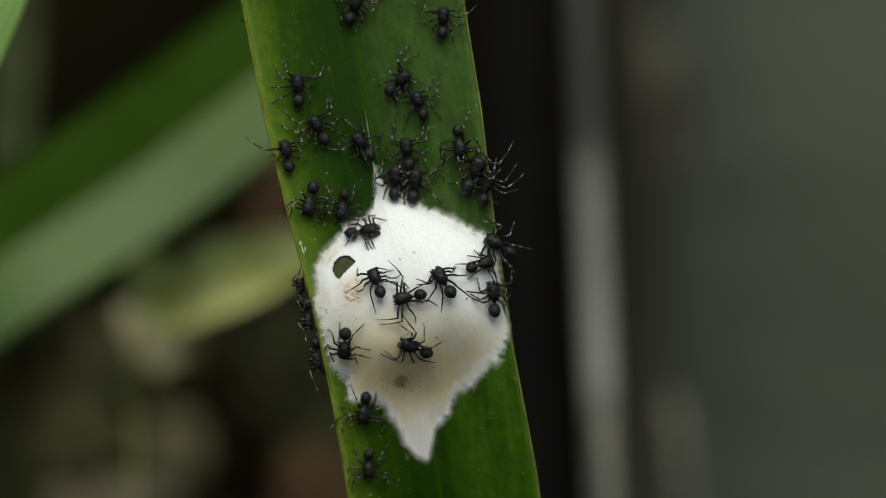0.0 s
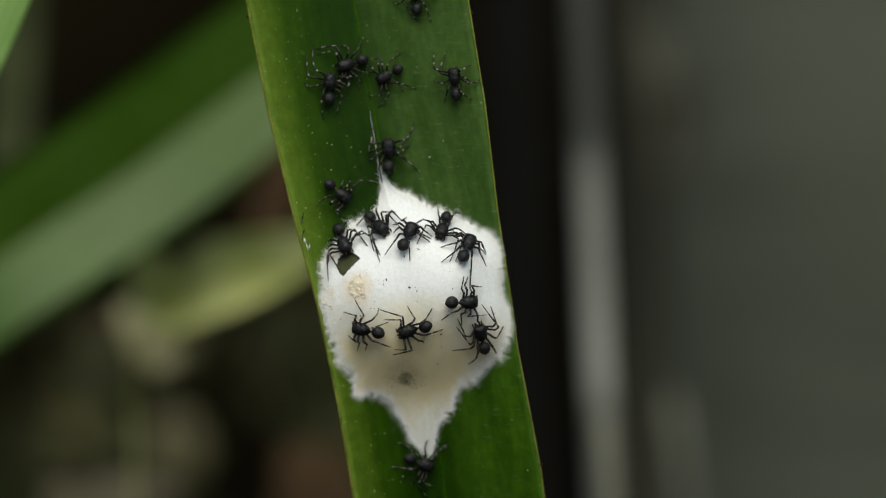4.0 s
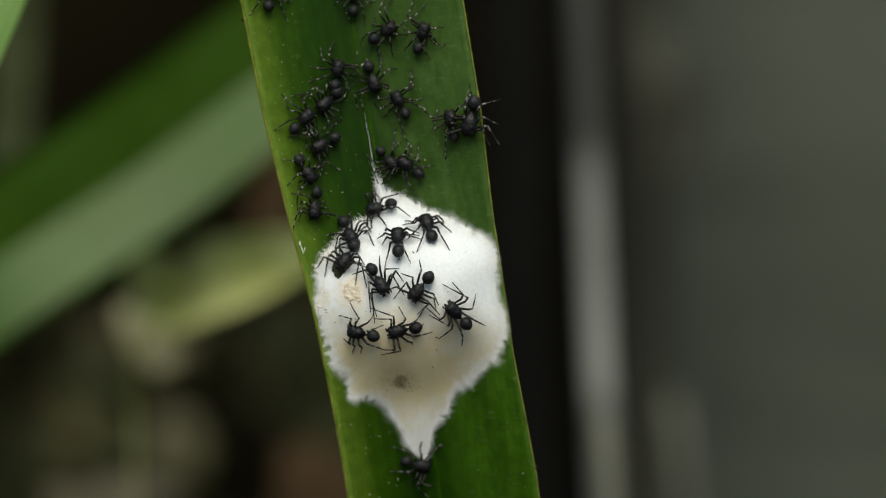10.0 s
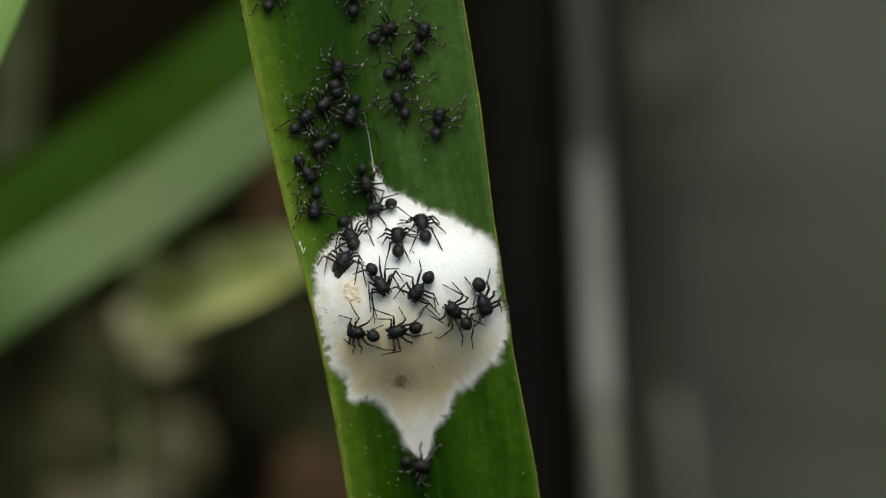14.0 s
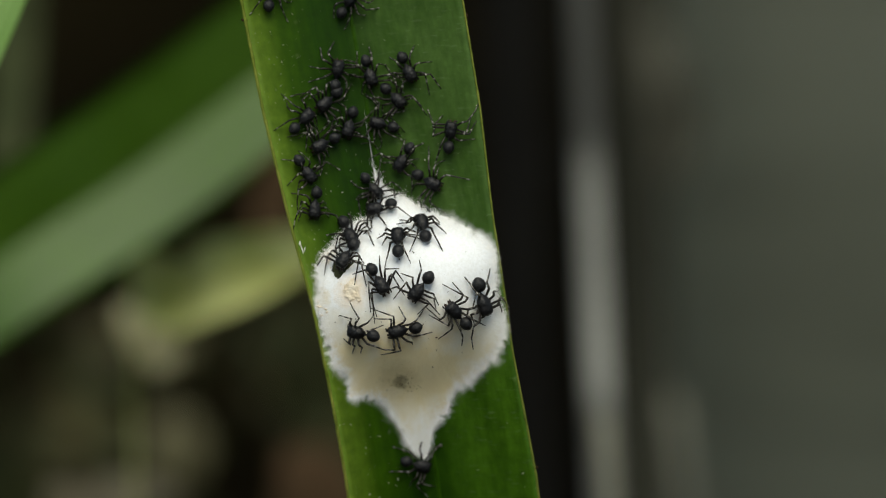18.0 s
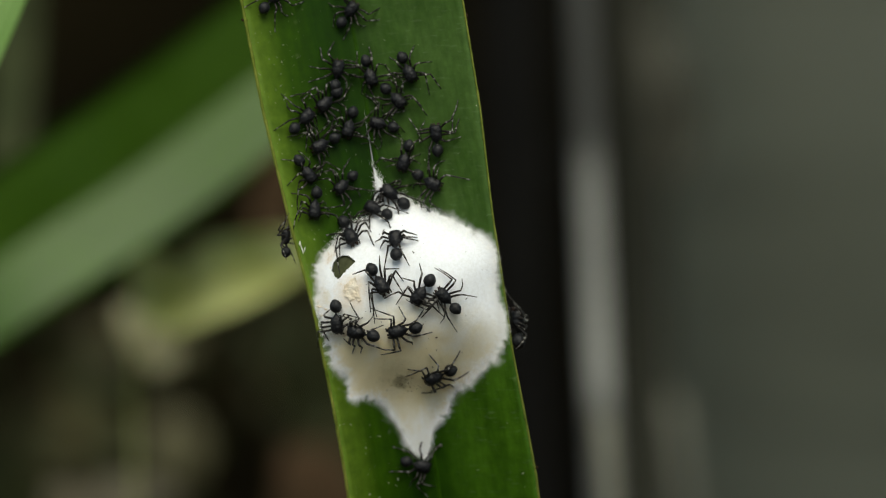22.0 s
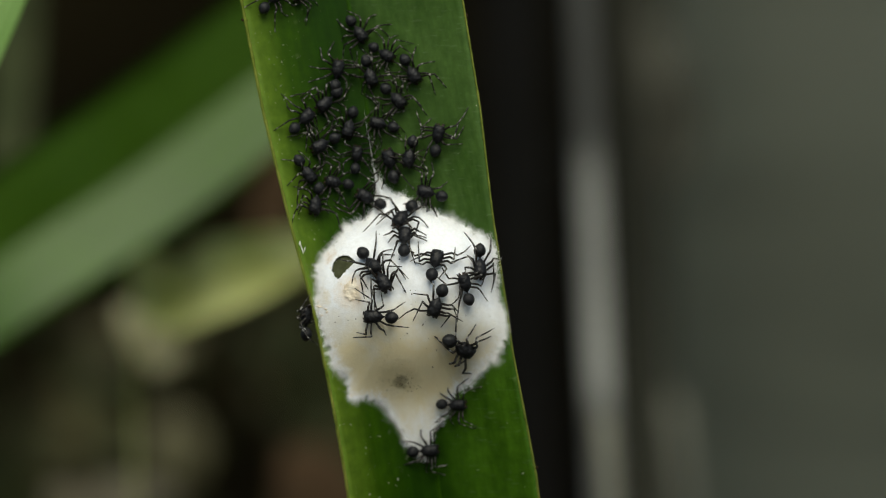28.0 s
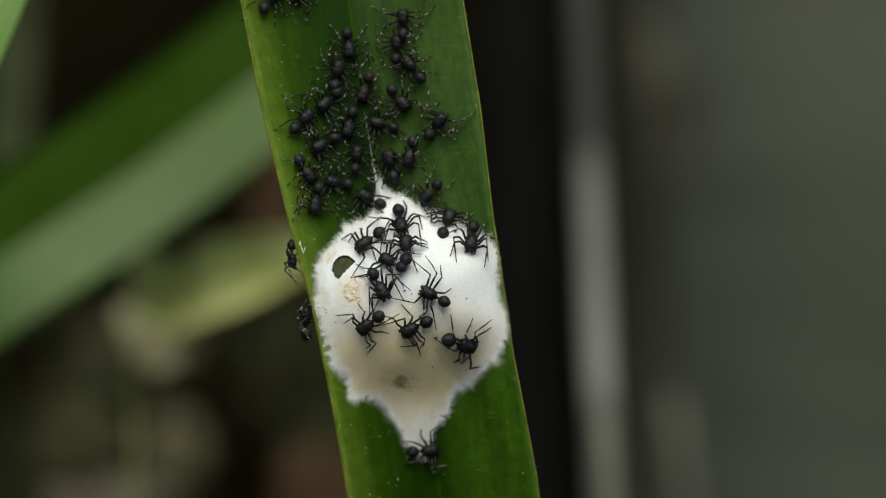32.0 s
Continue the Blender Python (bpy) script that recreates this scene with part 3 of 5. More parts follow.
def in_hole(x, v):
    """A round tear that is cut off straight on its lower side."""
    dx, dv = (x - HOLE_X) * 15000, (v - HOLE_V) * 15000
    rag = 1.2 * noise.noise(Vector((dx * 0.25, dv * 0.25, 2.0)))
    return math.hypot(dx, dv) < 21.5 + rag and 0.707 * (dx - dv) < 4.6 + rag


def silk_sac():
    base = new("egg_sac")
    base.location = (SAC_X, 0, MIDDLE + SAC_V)
    bm = bmesh.new()
    n, m = 720, 90
    rings = []
    for i in range(1, m + 1):
        ring = []
        for j in range(n):
            a = math.tau * j / n - math.pi
            edge = float(np.interp(math.degrees(a), SAC_ANGLE, SAC_RADIUS)) * 6.667e-5
            edge *= 1 + (0.03 * noise.noise(Vector((math.cos(a) * 10, math.sin(a) * 10, 1.0))) + 0.038 * noise.noise(Vector((math.cos(a) * 34, math.sin(a) * 34, 5.0)))) * (i / m) ** 8
            r = edge * i / m
            dx, dv = r * math.cos(a), r * math.sin(a)
            x, v = SAC_X + dx, SAC_V + dv
            lumps = 0.00026 * noise.noise(Vector((dx * 170, dv * 170, 0.0))) + 0.00002 * noise.noise(Vector((dx * 1500, dv * 1500, 4.0)))
            h = leaf_height(x, v) + 0.00012 + sac_height(x, v) + lumps * (1 - (i / m) ** 3) ** 1.5
            ring.append((bm.verts.new((dx, -h, dv)), in_hole(x, v)))
        rings.append(ring)
    top = bm.verts.new((0, -surface(SAC_X, SAC_V), 0))
    for j in range(n):
        bm.faces.new([top, rings[0][(j + 1) % n][0], rings[0][j][0]])
    for a, b in zip(rings, rings[1:]):
        for j in range(n):
            q = [a[j], a[(j + 1) % n], b[(j + 1) % n], b[j]]
            if not any(c[1] for c in q):
                bm.faces.new([c[0] for c in q])
    bmesh.ops.recalc_face_normals(bm, faces=bm.faces)
    body = part("silk_body", bm, SILK, base, "white felted silk with a torn hole")

    # what shows through the tear: the dull green lining just under the silk
    bm = bmesh.new()
    grid = []
    for i in range(15):
        row = []
        for j in range(15):
            x, v = HOLE_X + (i - 7) * 0.00026, HOLE_V + (j - 7) * 0.00026
            row.append(bm.verts.new((x - SAC_X, -surface(x, v) + 0.00030, v - SAC_V)))
        grid.append(row)
    for i in range(14):
        for j in range(14):
            bm.faces.new([grid[i][j], grid[i][j + 1], grid[i + 1][j + 1], grid[i + 1][j]][::-1])
    part("lining", bm, LINING, base, "dull green lining seen through the hole")

    # frayed fibres round the rim
    rng = random.Random(11)
    verts, faces = [], []
    for no in range(19500):
        a = rng.uniform(-math.pi, math.pi)
        tip = no >= 17500
        if tip:
            a = radians(-85.5 + max(-9, min(9, rng.gauss(0, 4))))
        wisp = 17000 <= no < 17500
        edge = float(np.interp(math.degrees(a), SAC_ANGLE, SAC_RADIUS)) * 6.667e-5
        tuft = max(0.0, 0.5 + 0.9 * noise.noise(Vector((math.cos(a) * 34, math.sin(a) * 34, 5.0))))
        r = edge * (1.0 - 0.045 * abs(rng.gauss(0, 1)))
        length = rng.uniform(0.0002, 0.0012) * (0.25 + 1.15 * tuft)
        if tip:
            r = min(edge, 0.0118 + 0.0066 * rng.random() ** 0.6)
            length = rng.uniform(0.0005, 0.0014)
        if wisp:
            length = rng.uniform(0.0006, 0.0018)
        lean = a + (rng.gauss(0, 0.9) if wisp else 1.3 * noise.noise(Vector((math.cos(a) * 22, math.sin(a) * 22, 8.0))) + rng.gauss(0, 0.4))
        p = Vector((r * math.cos(a), 0, r * math.sin(a)))
        d = Vector((math.cos(lean), 0, math.sin(lean)))
        side = Vector((-d.z, 0, d.x))
        wide = 0.000007 if wisp else rng.uniform(0.000005, 0.000013)
        curl = rng.uniform(-0.0003, 0.0003)
        lift = rng.uniform(0.0, 0.00016)
        tip_x, (low_x, high_x) = SAC_X + p.x + d.x * length, leaf_edges(SAC_V + p.z + d.z * length)
        if not low_x - 0.0002 < tip_x < high_x + 0.00025:
            continue
        start = len(verts)
        for f, wd in ((0.0, 1.0), (0.5, 0.7), (1.0, 0.08)):
            c = p + d * length * f + side * curl * f * f
            if wisp:
                left, right = leaf_edges(SAC_V + c.z)
                c.x = min(max(c.x, left + 0.0004 - SAC_X), right - 0.0003 - SAC_X)
            h = surface(SAC_X + c.x, SAC_V + c.z) + (0.00005 if wisp else 0.00014 + lift * f * (1.2 - f))
            for s, extra in ((-1, 0), (1, 0), (0, 1)):
                verts.append((c.x + side.x * s * wide * wd, -h - 0.35 * extra * wide * wd, c.z + side.z * s * wide * wd))
        for k in (0, 3):
            for u, w in ((0, 1), (1, 2), (2, 0)):
                faces.append((start + k + u, start + k + w, start + k + 3 + w, start + k + 3 + u))
    me = bpy.data.meshes.new("fringe")
    me.from_pydata(verts, [], faces)
    me.materials.append(FRINGE)
    fringe = new("fringe", me)
    fringe.parent = base
    tagged(fringe, "frayed white silk fibres", kind="stuff")

    # the thread that runs up the midrib from the upper point, and a torn flake by the margin
    bm = bmesh.new()
    rings = []
    for i in range(60):
        v = 0.0105 + i * 0.0001
        x = -0.00835 - (v - 0.0105) * 0.17 + 0.00008 * noise.noise(Vector((0, 0, v * 700)))
        r = 0.000032 * (1 - i / 75) * (1 + 0.5 * noise.noise(Vector((3, 0, v * 1500))))
        c = Vector((x - SAC_X, -leaf_height(x, v) - 0.0001, v - SAC_V))
        rings.append([bm.verts.new(c + Vector((r * math.cos(t), 0.4 * r * math.sin(t), 0))) for t in [k * math.tau / 6 for k in range(6)]])
    for p, q in zip(rings, rings[1:]):
        for k in range(6):
            bm.faces.new([p[k], p[(k + 1) % 6], q[(k + 1) % 6], q[k]])
    part("thread", bm, FRINGE, base, "thin silk thread along the midrib")
    bm = bmesh.new()
    for k in range(5):
        v = 0.0004 + rng.uniform(-0.0008, 0.0008)
        x = leaf_edges(v)[0] + 0.0006 + rng.gauss(0, 0.00015)
        c = Vector((x - SAC_X, -leaf_height(x, v) - 0.0001, v - SAC_V))
        bmesh.ops.create_icosphere(bm, subdivisions=1, radius=1.0, matrix=Matrix.LocRotScale(c, Euler((0, rng.uniform(-0.35, 0.2), 0)), (0.00005, 0.00005, rng.uniform(0.0002, 0.00045))))
    part("silk_flake", bm, FRINGE, base, "stray white silk flake")

    # the loosened, yellowed silk under the tear
    bm = bmesh.new()
    side = 64
    sheet = {}
    for i in range(side + 1):
        for j in range(side + 1):
            x, v = -0.0107 + (i / side - 0.5) * 0.0042, -0.0047 + (j / side - 0.5) * 0.0044
            rough = noise.noise(Vector((x * 1500, v * 1500, 6.0))) + 0.5 * noise.noise(Vector((x * 4200, v * 4200, 2.0)))
            off = math.hypot((x + 0.0107) / 0.0019, (v + 0.0047) / 0.0021)
            if 0.75 * noise.noise(Vector((x * 1100, v * 1100, 9.0))) + 0.35 * rough > 1.25 * off ** 2 - 0.42 and not in_hole(x, v):
                sheet[i, j] = bm.verts.new((x - SAC_X, -surface(x, v) - 0.0002 - 0.00014 * rough - 0.0001 * (1 - min(1.0, off)), v - SAC_V))
    for i, j in list(sheet):
        corner = [(i, j), (i + 1, j), (i + 1, j + 1), (i, j + 1)]
        if all(c in sheet for c in corner):
            bm.faces.new([sheet[c] for c in corner])
    bmesh.ops.delete(bm, geom=[q for q in bm.verts if not q.link_faces], context="VERTS")
    part("torn_silk", bm, CRUMB, base, "loose yellowed silk under the hole")

    # tan crumbs and dark grit on the silk
    for name, mat, count, cx, cv, sx, sv, size in (("crumbs", CRUMB, 40, -0.0141, 0.0003, 0.0004, 0.0012, 0.00007),
                                                   ("crumbs", CRUMB, 26, -0.0144, -0.0072, 0.0004, 0.0005, 0.00012), ("grit", GRIT, 80, -0.0035, -0.006, 0.005, 0.0055, 0.00006),
                                                   ("grit", GRIT, 60, -0.0050, -0.0158, 0.0010, 0.0006, 0.000045)):
        bm = bmesh.new()
        for _ in range(count):
            x, v = rng.gauss(cx, sx), rng.gauss(cv, sv)
            if in_hole(x, v) or sac_height(x, v) <= 0:
                continue
            c = Vector((x - SAC_X, -surface(x, v) - 0.00015, v - SAC_V))
            s = size * rng.uniform(0.5, 1.6)
            bmesh.ops.create_icosphere(bm, subdivisions=1, radius=1.0, matrix=Matrix.LocRotScale(c, Euler((rng.uniform(0, 3), rng.uniform(0, 3), 0)), (s * rng.uniform(0.5, 2.0), s * 0.35, s * rng.uniform(0.5, 1.4))))
        tagged(part(name, bm, mat, base), kind="stuff")
    return tagged(base, "white felted silk egg sac with frayed rim and torn hole", "egg sac")


# ---- spiders ----
from itertools import combinations

U = 6.667e-5


def lathe(bm, profile, sides, squash=1.0, centre=(0, 0, 0), size=0.85):
    """A body of revolution about x: (x, radius) pairs, flattened in z."""
    rings = []
    for x, r in profile:
        x, r = x * size, r * size
        rings.append([bm.verts.new(((x + centre[0]) * U, (r * math.cos(a) + centre[1]) * U, (r * squash * math.sin(a) + centre[2]) * U)) for a in [i * math.tau / sides for i in range(sides)]])
    for a, b in zip(rings, rings[1:]):
        for i in range(sides):
            bm.faces.new([a[i], b[i], b[(i + 1) % sides], a[(i + 1) % sides]])
    bm.faces.new(rings[0]), bm.faces.new(rings[-1][::-1])
    bmesh.ops.recalc_face_normals(bm, faces=bm.faces)


def carapace():
    bm = bmesh.new()
    lathe(bm, [(-25, 1.4), (-19.5, 1.9), (-17.5, 3.6), (-14, 7.2), (-9, 10.8), (-3.5, 13.0), (2, 13.6), (7, 13.2), (12, 12.2), (15, 10.8), (16.9, 8.6), (17.8, 5.6), (18, 2)], 28, 0.85, (0, 0, 12.5), 0.9)
    bmesh.ops.subdivide_edges(bm, edges=[e for e in bm.edges if abs(e.verts[0].co.x - e.verts[1].co.x) > 1.5 * U], cuts=1, use_grid_fill=True)
    for q in bm.verts:
        out = (q.co - Vector((0, 0, 12.5 * U))).normalized()
        q.co += out * U * (1.0 * noise.noise(q.co * 2600) + 0.45 * noise.noise(q.co * 6500))
        # a groove between head and chest
        q.co -= out * U * 1.6 * math.exp(-((q.co.x / U - 1.0) / 2.2) ** 2) * (0.4 + 0.6 * min(1.0, abs(q.co.y) / (8 * U)))
        if q.co.x > 8 * U and abs(q.co.y) > 7 * U:
            q.co.x += 1.0 * U
    return bm


def belly():
    bm = bmesh.new()
    lathe(bm, [(-14.8, 1.4), (-13.4, 4.4), (-10.2, 8.1), (-6, 11.2), (-0.5, 12.5), (5.6, 11.4), (9.6, 8.3), (12.2, 4.2), (13, 1.5)], 20, 0.95, size=0.88)
    return bm


def jaw():
    bm = bmesh.new()
    lathe(bm, [(-5, 2), (-2, 3.4), (2, 3.2), (5, 1.8), (6.5, 0.6)], 8, 1.2)
    return bm


def feeler():
    bm = bmesh.new()
    limb(bm, [Vector((0, 0, 0)), Vector((3, 1.5, 1)), Vector((5.5, 1, -2)), Vector((6, 0, -5))], [1.5, 1.4, 1.3, 0.8], 0)
    return bm


def limb(bm, joints, radii, start_rings, first=0, last_ring=99):
    """A jointed tube through the joints, ringed black and pale in its outer part."""
    cuts = 7
    rng = random.Random(int(joints[-1].x * 7 + joints[-1].y * 3))
    bands = set()
    for k in range(0, 40, 7):
        start, long = k + rng.choice((0, 1, 3)), rng.choice((1, 2, 2, 3))
        bands |= set(range(start, start + long))
    pts, rads = [], []
    for k in range(len(joints) - 1):
        for c in range(cuts):
            f = c / cuts
            pts.append(joints[k].lerp(joints[k + 1], f))
            swell = 1 + 0.10 * math.sin(math.pi * f)
            rads.append((radii[k] * (1 - f) + radii[k + 1] * f) * swell)
    pts.append(joints[-1])
    rads.append(radii[-1])
    sides = 6
    rings = []
    for i, p in enumerate(pts):
        d = (pts[min(i + 1, len(pts) - 1)] - pts[max(i - 1, 0)]).normalized()
        a = d.orthogonal().normalized()
        if i and a.dot(last) < 0:
            a = -a
        a = (last - d * last.dot(d)).normalized() if i else a
        last = a
        b = d.cross(a)
        rings.append([bm.verts.new((p + (a * math.cos(t) + b * math.sin(t)) * rads[i]) * U) for t in [j * math.tau / sides for j in range(sides)]])
    last_ring = min(last_ring, len(rings) - 1)
    for i in range(first, last_ring):
        for j in range(sides):
            f = bm.faces.new([rings[i][j], rings[i][(j + 1) % sides], rings[i + 1][(j + 1) % sides], rings[i + 1][j]])
            f.material_index = 1 if start_rings and i >= 2 * start_rings and i in bands else 0
    bm.faces.new(rings[first][::-1]), bm.faces.new(rings[last_ring])
    bmesh.ops.delete(bm, geom=[q for q in bm.verts if not q.link_faces], context="VERTS")


# hip, knee, shin, ankle and foot of the four legs of one side: forward, sideways, up; front legs first
LEGS = [((10, 9, 11), (12, 22, 23), (12, 32, 20), (28, 37, 6), (46, 40, -2)), ((4, 11, 11), (4, 26, 24), (4, 38, 19), (20, 46, 5), (38, 52, -2)),
        ((-3, 10, 10), (-8, 21, 18), (-13, 28, 13), (-12, 38, 3), (-6, 46, -2)), ((-9, 7, 10), (-18, 17, 19), (-27, 22, 14), (-43, 28, 4), (-57, 33, -2))]


STANCES = {}


def spider(pose_no, stance=()):
    """One small black spider; forward is x, the ground is z = 0."""
    rng = random.Random(100 + pose_no)
    sides = {1: [], -1: []}
    for k in range(0, len(stance), 4):
        elbow, foot = Vector(stance[k:k + 2]), Vector(stance[k + 2:k + 4])
        sides[1 if elbow.y > 0 else -1].append((elbow, foot))
    for s in sides:
        given = sorted(sides[s], key=lambda q: abs(math.atan2(q[0].y, q[0].x)))[:4]
        angles = [abs(math.degrees(math.atan2(q[0].y, q[0].x))) for q in given]
        usual = (66, 86, 115, 141)
        slots = min(combinations(range(4), len(given)), key=lambda c: sum(abs(usual[k] - w) for k, w in zip(c, angles)))
        sides[s] = dict(zip(slots, given))
    base = new("spider")
    part("carapace", carapace(), BLACK, base)
    ab = part("abdomen", belly(), ABDOMEN, base)
    ab.location = Vector((-31, 0, 12.5)) * U
    ab.rotation_euler = (0, radians(8), radians(rng.uniform(-7, 7)))
    ab.location.y = -math.tan(ab.rotation_euler.z) * 12 * U * -1
    for s in (1, -1):
        j = part("jaw", jaw(), JAW, base, "red-brown jaw")
        j.location = Vector((15.5, 4 * s, 8.5)) * U
        j.rotation_euler = (0, radians(35), 0)
        p = part("feeler", feeler(), LEG_DARK, base)
        p.location = Vector((13, 7 * s, 9.5)) * U
        p.rotation_euler = (0, 0, radians(12 * s))
        for no, joints in enumerate(LEGS):
            yaw = Euler((0, 0, radians(rng.gauss(0, 11)))).to_matrix()
            reach, fold = rng.uniform(0.95, 1.17), rng.gauss(0, 16)
            pts = [Vector((q[0], q[1] * s, q[2])) for q in joints]
            h = pts[0]
            local = [yaw @ (q - h) for q in pts]
            local = [Vector((q.x * reach, q.y * reach, q.z)) for q in local]
            # the outer half swings about the shin
            swing = Euler((0, 0, radians(fold * s))).to_matrix()
            local = local[:3] + [local[2] + swing @ (q - local[2]) for q in local[3:]]
            if no in sides[s]:
                elbow, foot = sides[s][no]
                e, f = Vector((*elbow, 17)) - h, Vector((*foot, -2)) - h
                local = [Vector((0, 0, 0)), e * 0.6 + Vector((0, 0, 8)), e, e.lerp(f, 0.6) + Vector((0, 0, 1)), f]
            leg = base
            for name, lo, hi in (("leg", 0, 14), ("shin", 14, 21), ("foot", 21, 28)):
                bm = bmesh.new()
                limb(bm, local, [1.7, 1.95, 1.5, 1.1, 0.65], 4 + (no + pose_no) % 2, lo, hi)
                piece = part(name, bm, [LEG_DARK, LEG_PALE], leg)
                if name == "leg":
                    leg = piece
            leg.location = h * U
    return tagged(base, "small dusty black spider with pale-ringed legs", "spider", group="spiders on the leaf and egg sac")


def turned(x, v, heading, wrap=0.0, sx=0.0, sv=0.0):
    """Where a spider stands that heads that way (degrees from x towards v) on the plant; wrap: 0 on the front, 180 on the leaf's back."""
    n = Vector(surface_normal(x, v))
    n = Vector((n.x, -n.z, n.y)).normalized()
    left, right = leaf_edges(v)
    out = Vector((1 if x > (left + right) / 2 else -1, 0, 0))
    w = radians(wrap)
    n = (n * math.cos(w) + out * math.sin(w)).normalized()
    f = Vector((math.cos(radians(heading)), 0, math.sin(radians(heading))))
    if n.y < -0.45:
        f.y = -(f.x * n.x + f.z * n.z) / n.y
        f.normalize()
    else:
        f = (f - n * f.dot(n)).normalized()
    m = Matrix((f, n.cross(f), n)).transposed().to_4x4()
    h = leaf_height(x, v) + sac_height(x, v) * max(0.0, math.cos(w)) + 0.0002 - (1 - math.cos(w)) * 0.0006
    m.translation = on_plant(x + sx - n.x * 6 * U * math.cos(w), v + sv - n.z * 6 * U * math.cos(w), h)
    return m


def crawl(ob, no, *rows):
    """Key a spider along rows of seconds, place on the leaf (x, v in units U) and heading; its legs step while it goes."""
    full = []
    for a, b in zip(rows, rows[1:]):
        steps = max(1, math.ceil(abs((b[3] - a[3] + 180) % 360 - 180) / 70), math.ceil(abs(b[4] - a[4]) / 70))
        turn = (b[3] - a[3] + 180) % 360 - 180
        full += [(a[0] + (b[0] - a[0]) * k / steps, *[a[i] + (b[i] - a[i]) * k / steps for i in (1, 2)], a[3] + turn * k / steps, a[4] + (b[4] - a[4]) * k / steps) for k in range(steps)]
    full.append(rows[-1])
    ts = [r[0] for r in full]
    heads = np.degrees(np.unwrap(np.radians([r[3] for r in full])))
    times = sorted({round(t, 3) for t in ts} | {s[0] for s in SWAY if s[0] < 9.1})
    keys = []
    for t in times:
        x, v, w = (float(np.interp(t, ts, [r[i] for r in full])) for i in (1, 2, 4))
        sx, sv = sway(t)
        keys.append((t, turned(x * U, v * U, float(np.interp(t, ts, heads)), w, sx, sv)))
    walk(ob, keys)
    # steps
    legs = [c for c in ob.children if c.name.startswith("leg")]
    rest = [c.matrix_basis.copy() for c in legs]
    stepping = []
    for a, b in zip(rows, rows[1:]):
        if math.hypot(b[1] - a[1], b[2] - a[2]) > 7 and b[0] - a[0] < 6:
            n = max(2, min(6, round((b[0] - a[0]) / 0.25)))
            stepping.append((a[0], 0))
            stepping += [(a[0] + (b[0] - a[0]) * k / n, 1 if k % 2 else -1) for k in range(1, n)]
            stepping.append((b[0], 0))
    if stepping:
        stepping = sorted(dict(((round(t, 2), s) for t, s in [(0.0, 0), *stepping, (32.0, 0)])).items())
        for k, (leg, m) in enumerate(zip(legs, rest)):
            s = 1 if k % 2 else -1
            walk(leg, [(t, m @ pose(0, 0, 0, 0, 0, 13 * s * on)) for t, on in stepping])


plant = strap_leaf()
sac = silk_sac()
POSES = 12
kinds = []


def spider_size(i):
    return 1.18 if i in BIGGEST else 1.02 if i in LARGE else 0.95 if i in STANCES else 0.80 + 0.14 * ((i * 7) % 11) / 10


def place_spider(i):
    """Spiders that stay long in one stance are built in it; the others share a dozen poses."""
    if i in STANCES:
        ob = spider(i, STANCES[i])
    elif len(kinds) < POSES:
        kinds.append(spider(i))
        ob = kinds[-1]
    else:
        ob = copy_thing(kinds[i % POSES], Matrix.Identity(4))
    size = spider_size(i)
    ob.scale = (size, size, size)
    return ob


STANCES[24] = (0, -30, 35, -48, 5, -26, 34, -28, -19, -20, -12, -39, -36, -13, -54, -24, 13, 30, 33, 30, 3, 34, 39, 39, -19, 24, -19, 35, -34, 15, -59, 21)
STANCES[23] = (10, -25, 40, -18, -4, -29, 22, -45, -23, -10, -43, -19, 7, 23, 28, 23, -1, 24, 9, 47, -15, 23, -6, 43, -36, 15, -53, 26)
STANCES[17] = (2, -33, 46, -17, 12, -30, 36, -32, -18, -26, -9, -49, -41, -17, -64, -24, 8, 28, 37, 31, -11, 24, 22, 36, -19, 24, -22, 53, -43, 19, -61, 30)
STANCES[19] = (-3, -24, 39, -26, -16, -20, -7, -43, -35, -16, -45, -31, -29, 13, -30, 37, -15, 25, -3, 43, -9, 31, 5, 43, 4, 29, 32, 23, 1, 24, 9, 55)
STANCES[9] = (-6, 25, 34, 25, -7, 34, 12, 36, -19, 20, -11, 41, -31, 16, -49, 23, -15, -16, 29, -40, 0, -18, 50, -44, 4, -24, 42, -35, -36, -11, -45, -34)
STANCES[13] = (11, 21, 33, 22, 1, 26, 9, 39, -8, 21, -6, 30, -25, 13, -54, 25, 7, -23, 11, -36, -2, -21, 6, -36, -5, -21, -1, -38, -27, -11, -50, -21)
STANCES[22] = (2, 25, 22, 35, -1, 22, 13, 41, -13, 19, -23, 43, -30, 15, -51, 31, -5, -20, 1, -35, -1, -26, 4, -34, -15, -25, -22, -43, -31, -14, -64, -28)
STANCES[11] = (4, -30, 37, -26, -5, -27, 16, -40, -17, -22, -27, -12, -28, 12, -43, 27, -19, 20, -9, 35, -15, 27, 33, 39, -2, 24, -9, 44, -6, 37, 24, 60)
STANCES[10] = (-6, 34, 10, 35, 11, 30, 48, 27, -8, -19, 9, -39, 1, -20, 26, -36)
STANCES[2] = (11, 33, 35, 39, 24, 25, 51, 15, -7, 34, -5, 53, -22, 24, -35, 50, -7, -17, -2, -40)
STANCES[20] = (-3, 29, -2, 63, 14, 29, 36, 25, -30, 18, -63, 23, 13, -11, 8, -27, -1, -17, 4, -36)
STANCES[0] = (-7, -35, 26, -39, -10, -23, 17, -25)
STANCES[34] = (-37, -17, -43, -30, -17, -19, 5, -46, 0, -20, 16, -37, 4, 18, 7, 37, -12, 21, -23, 28)
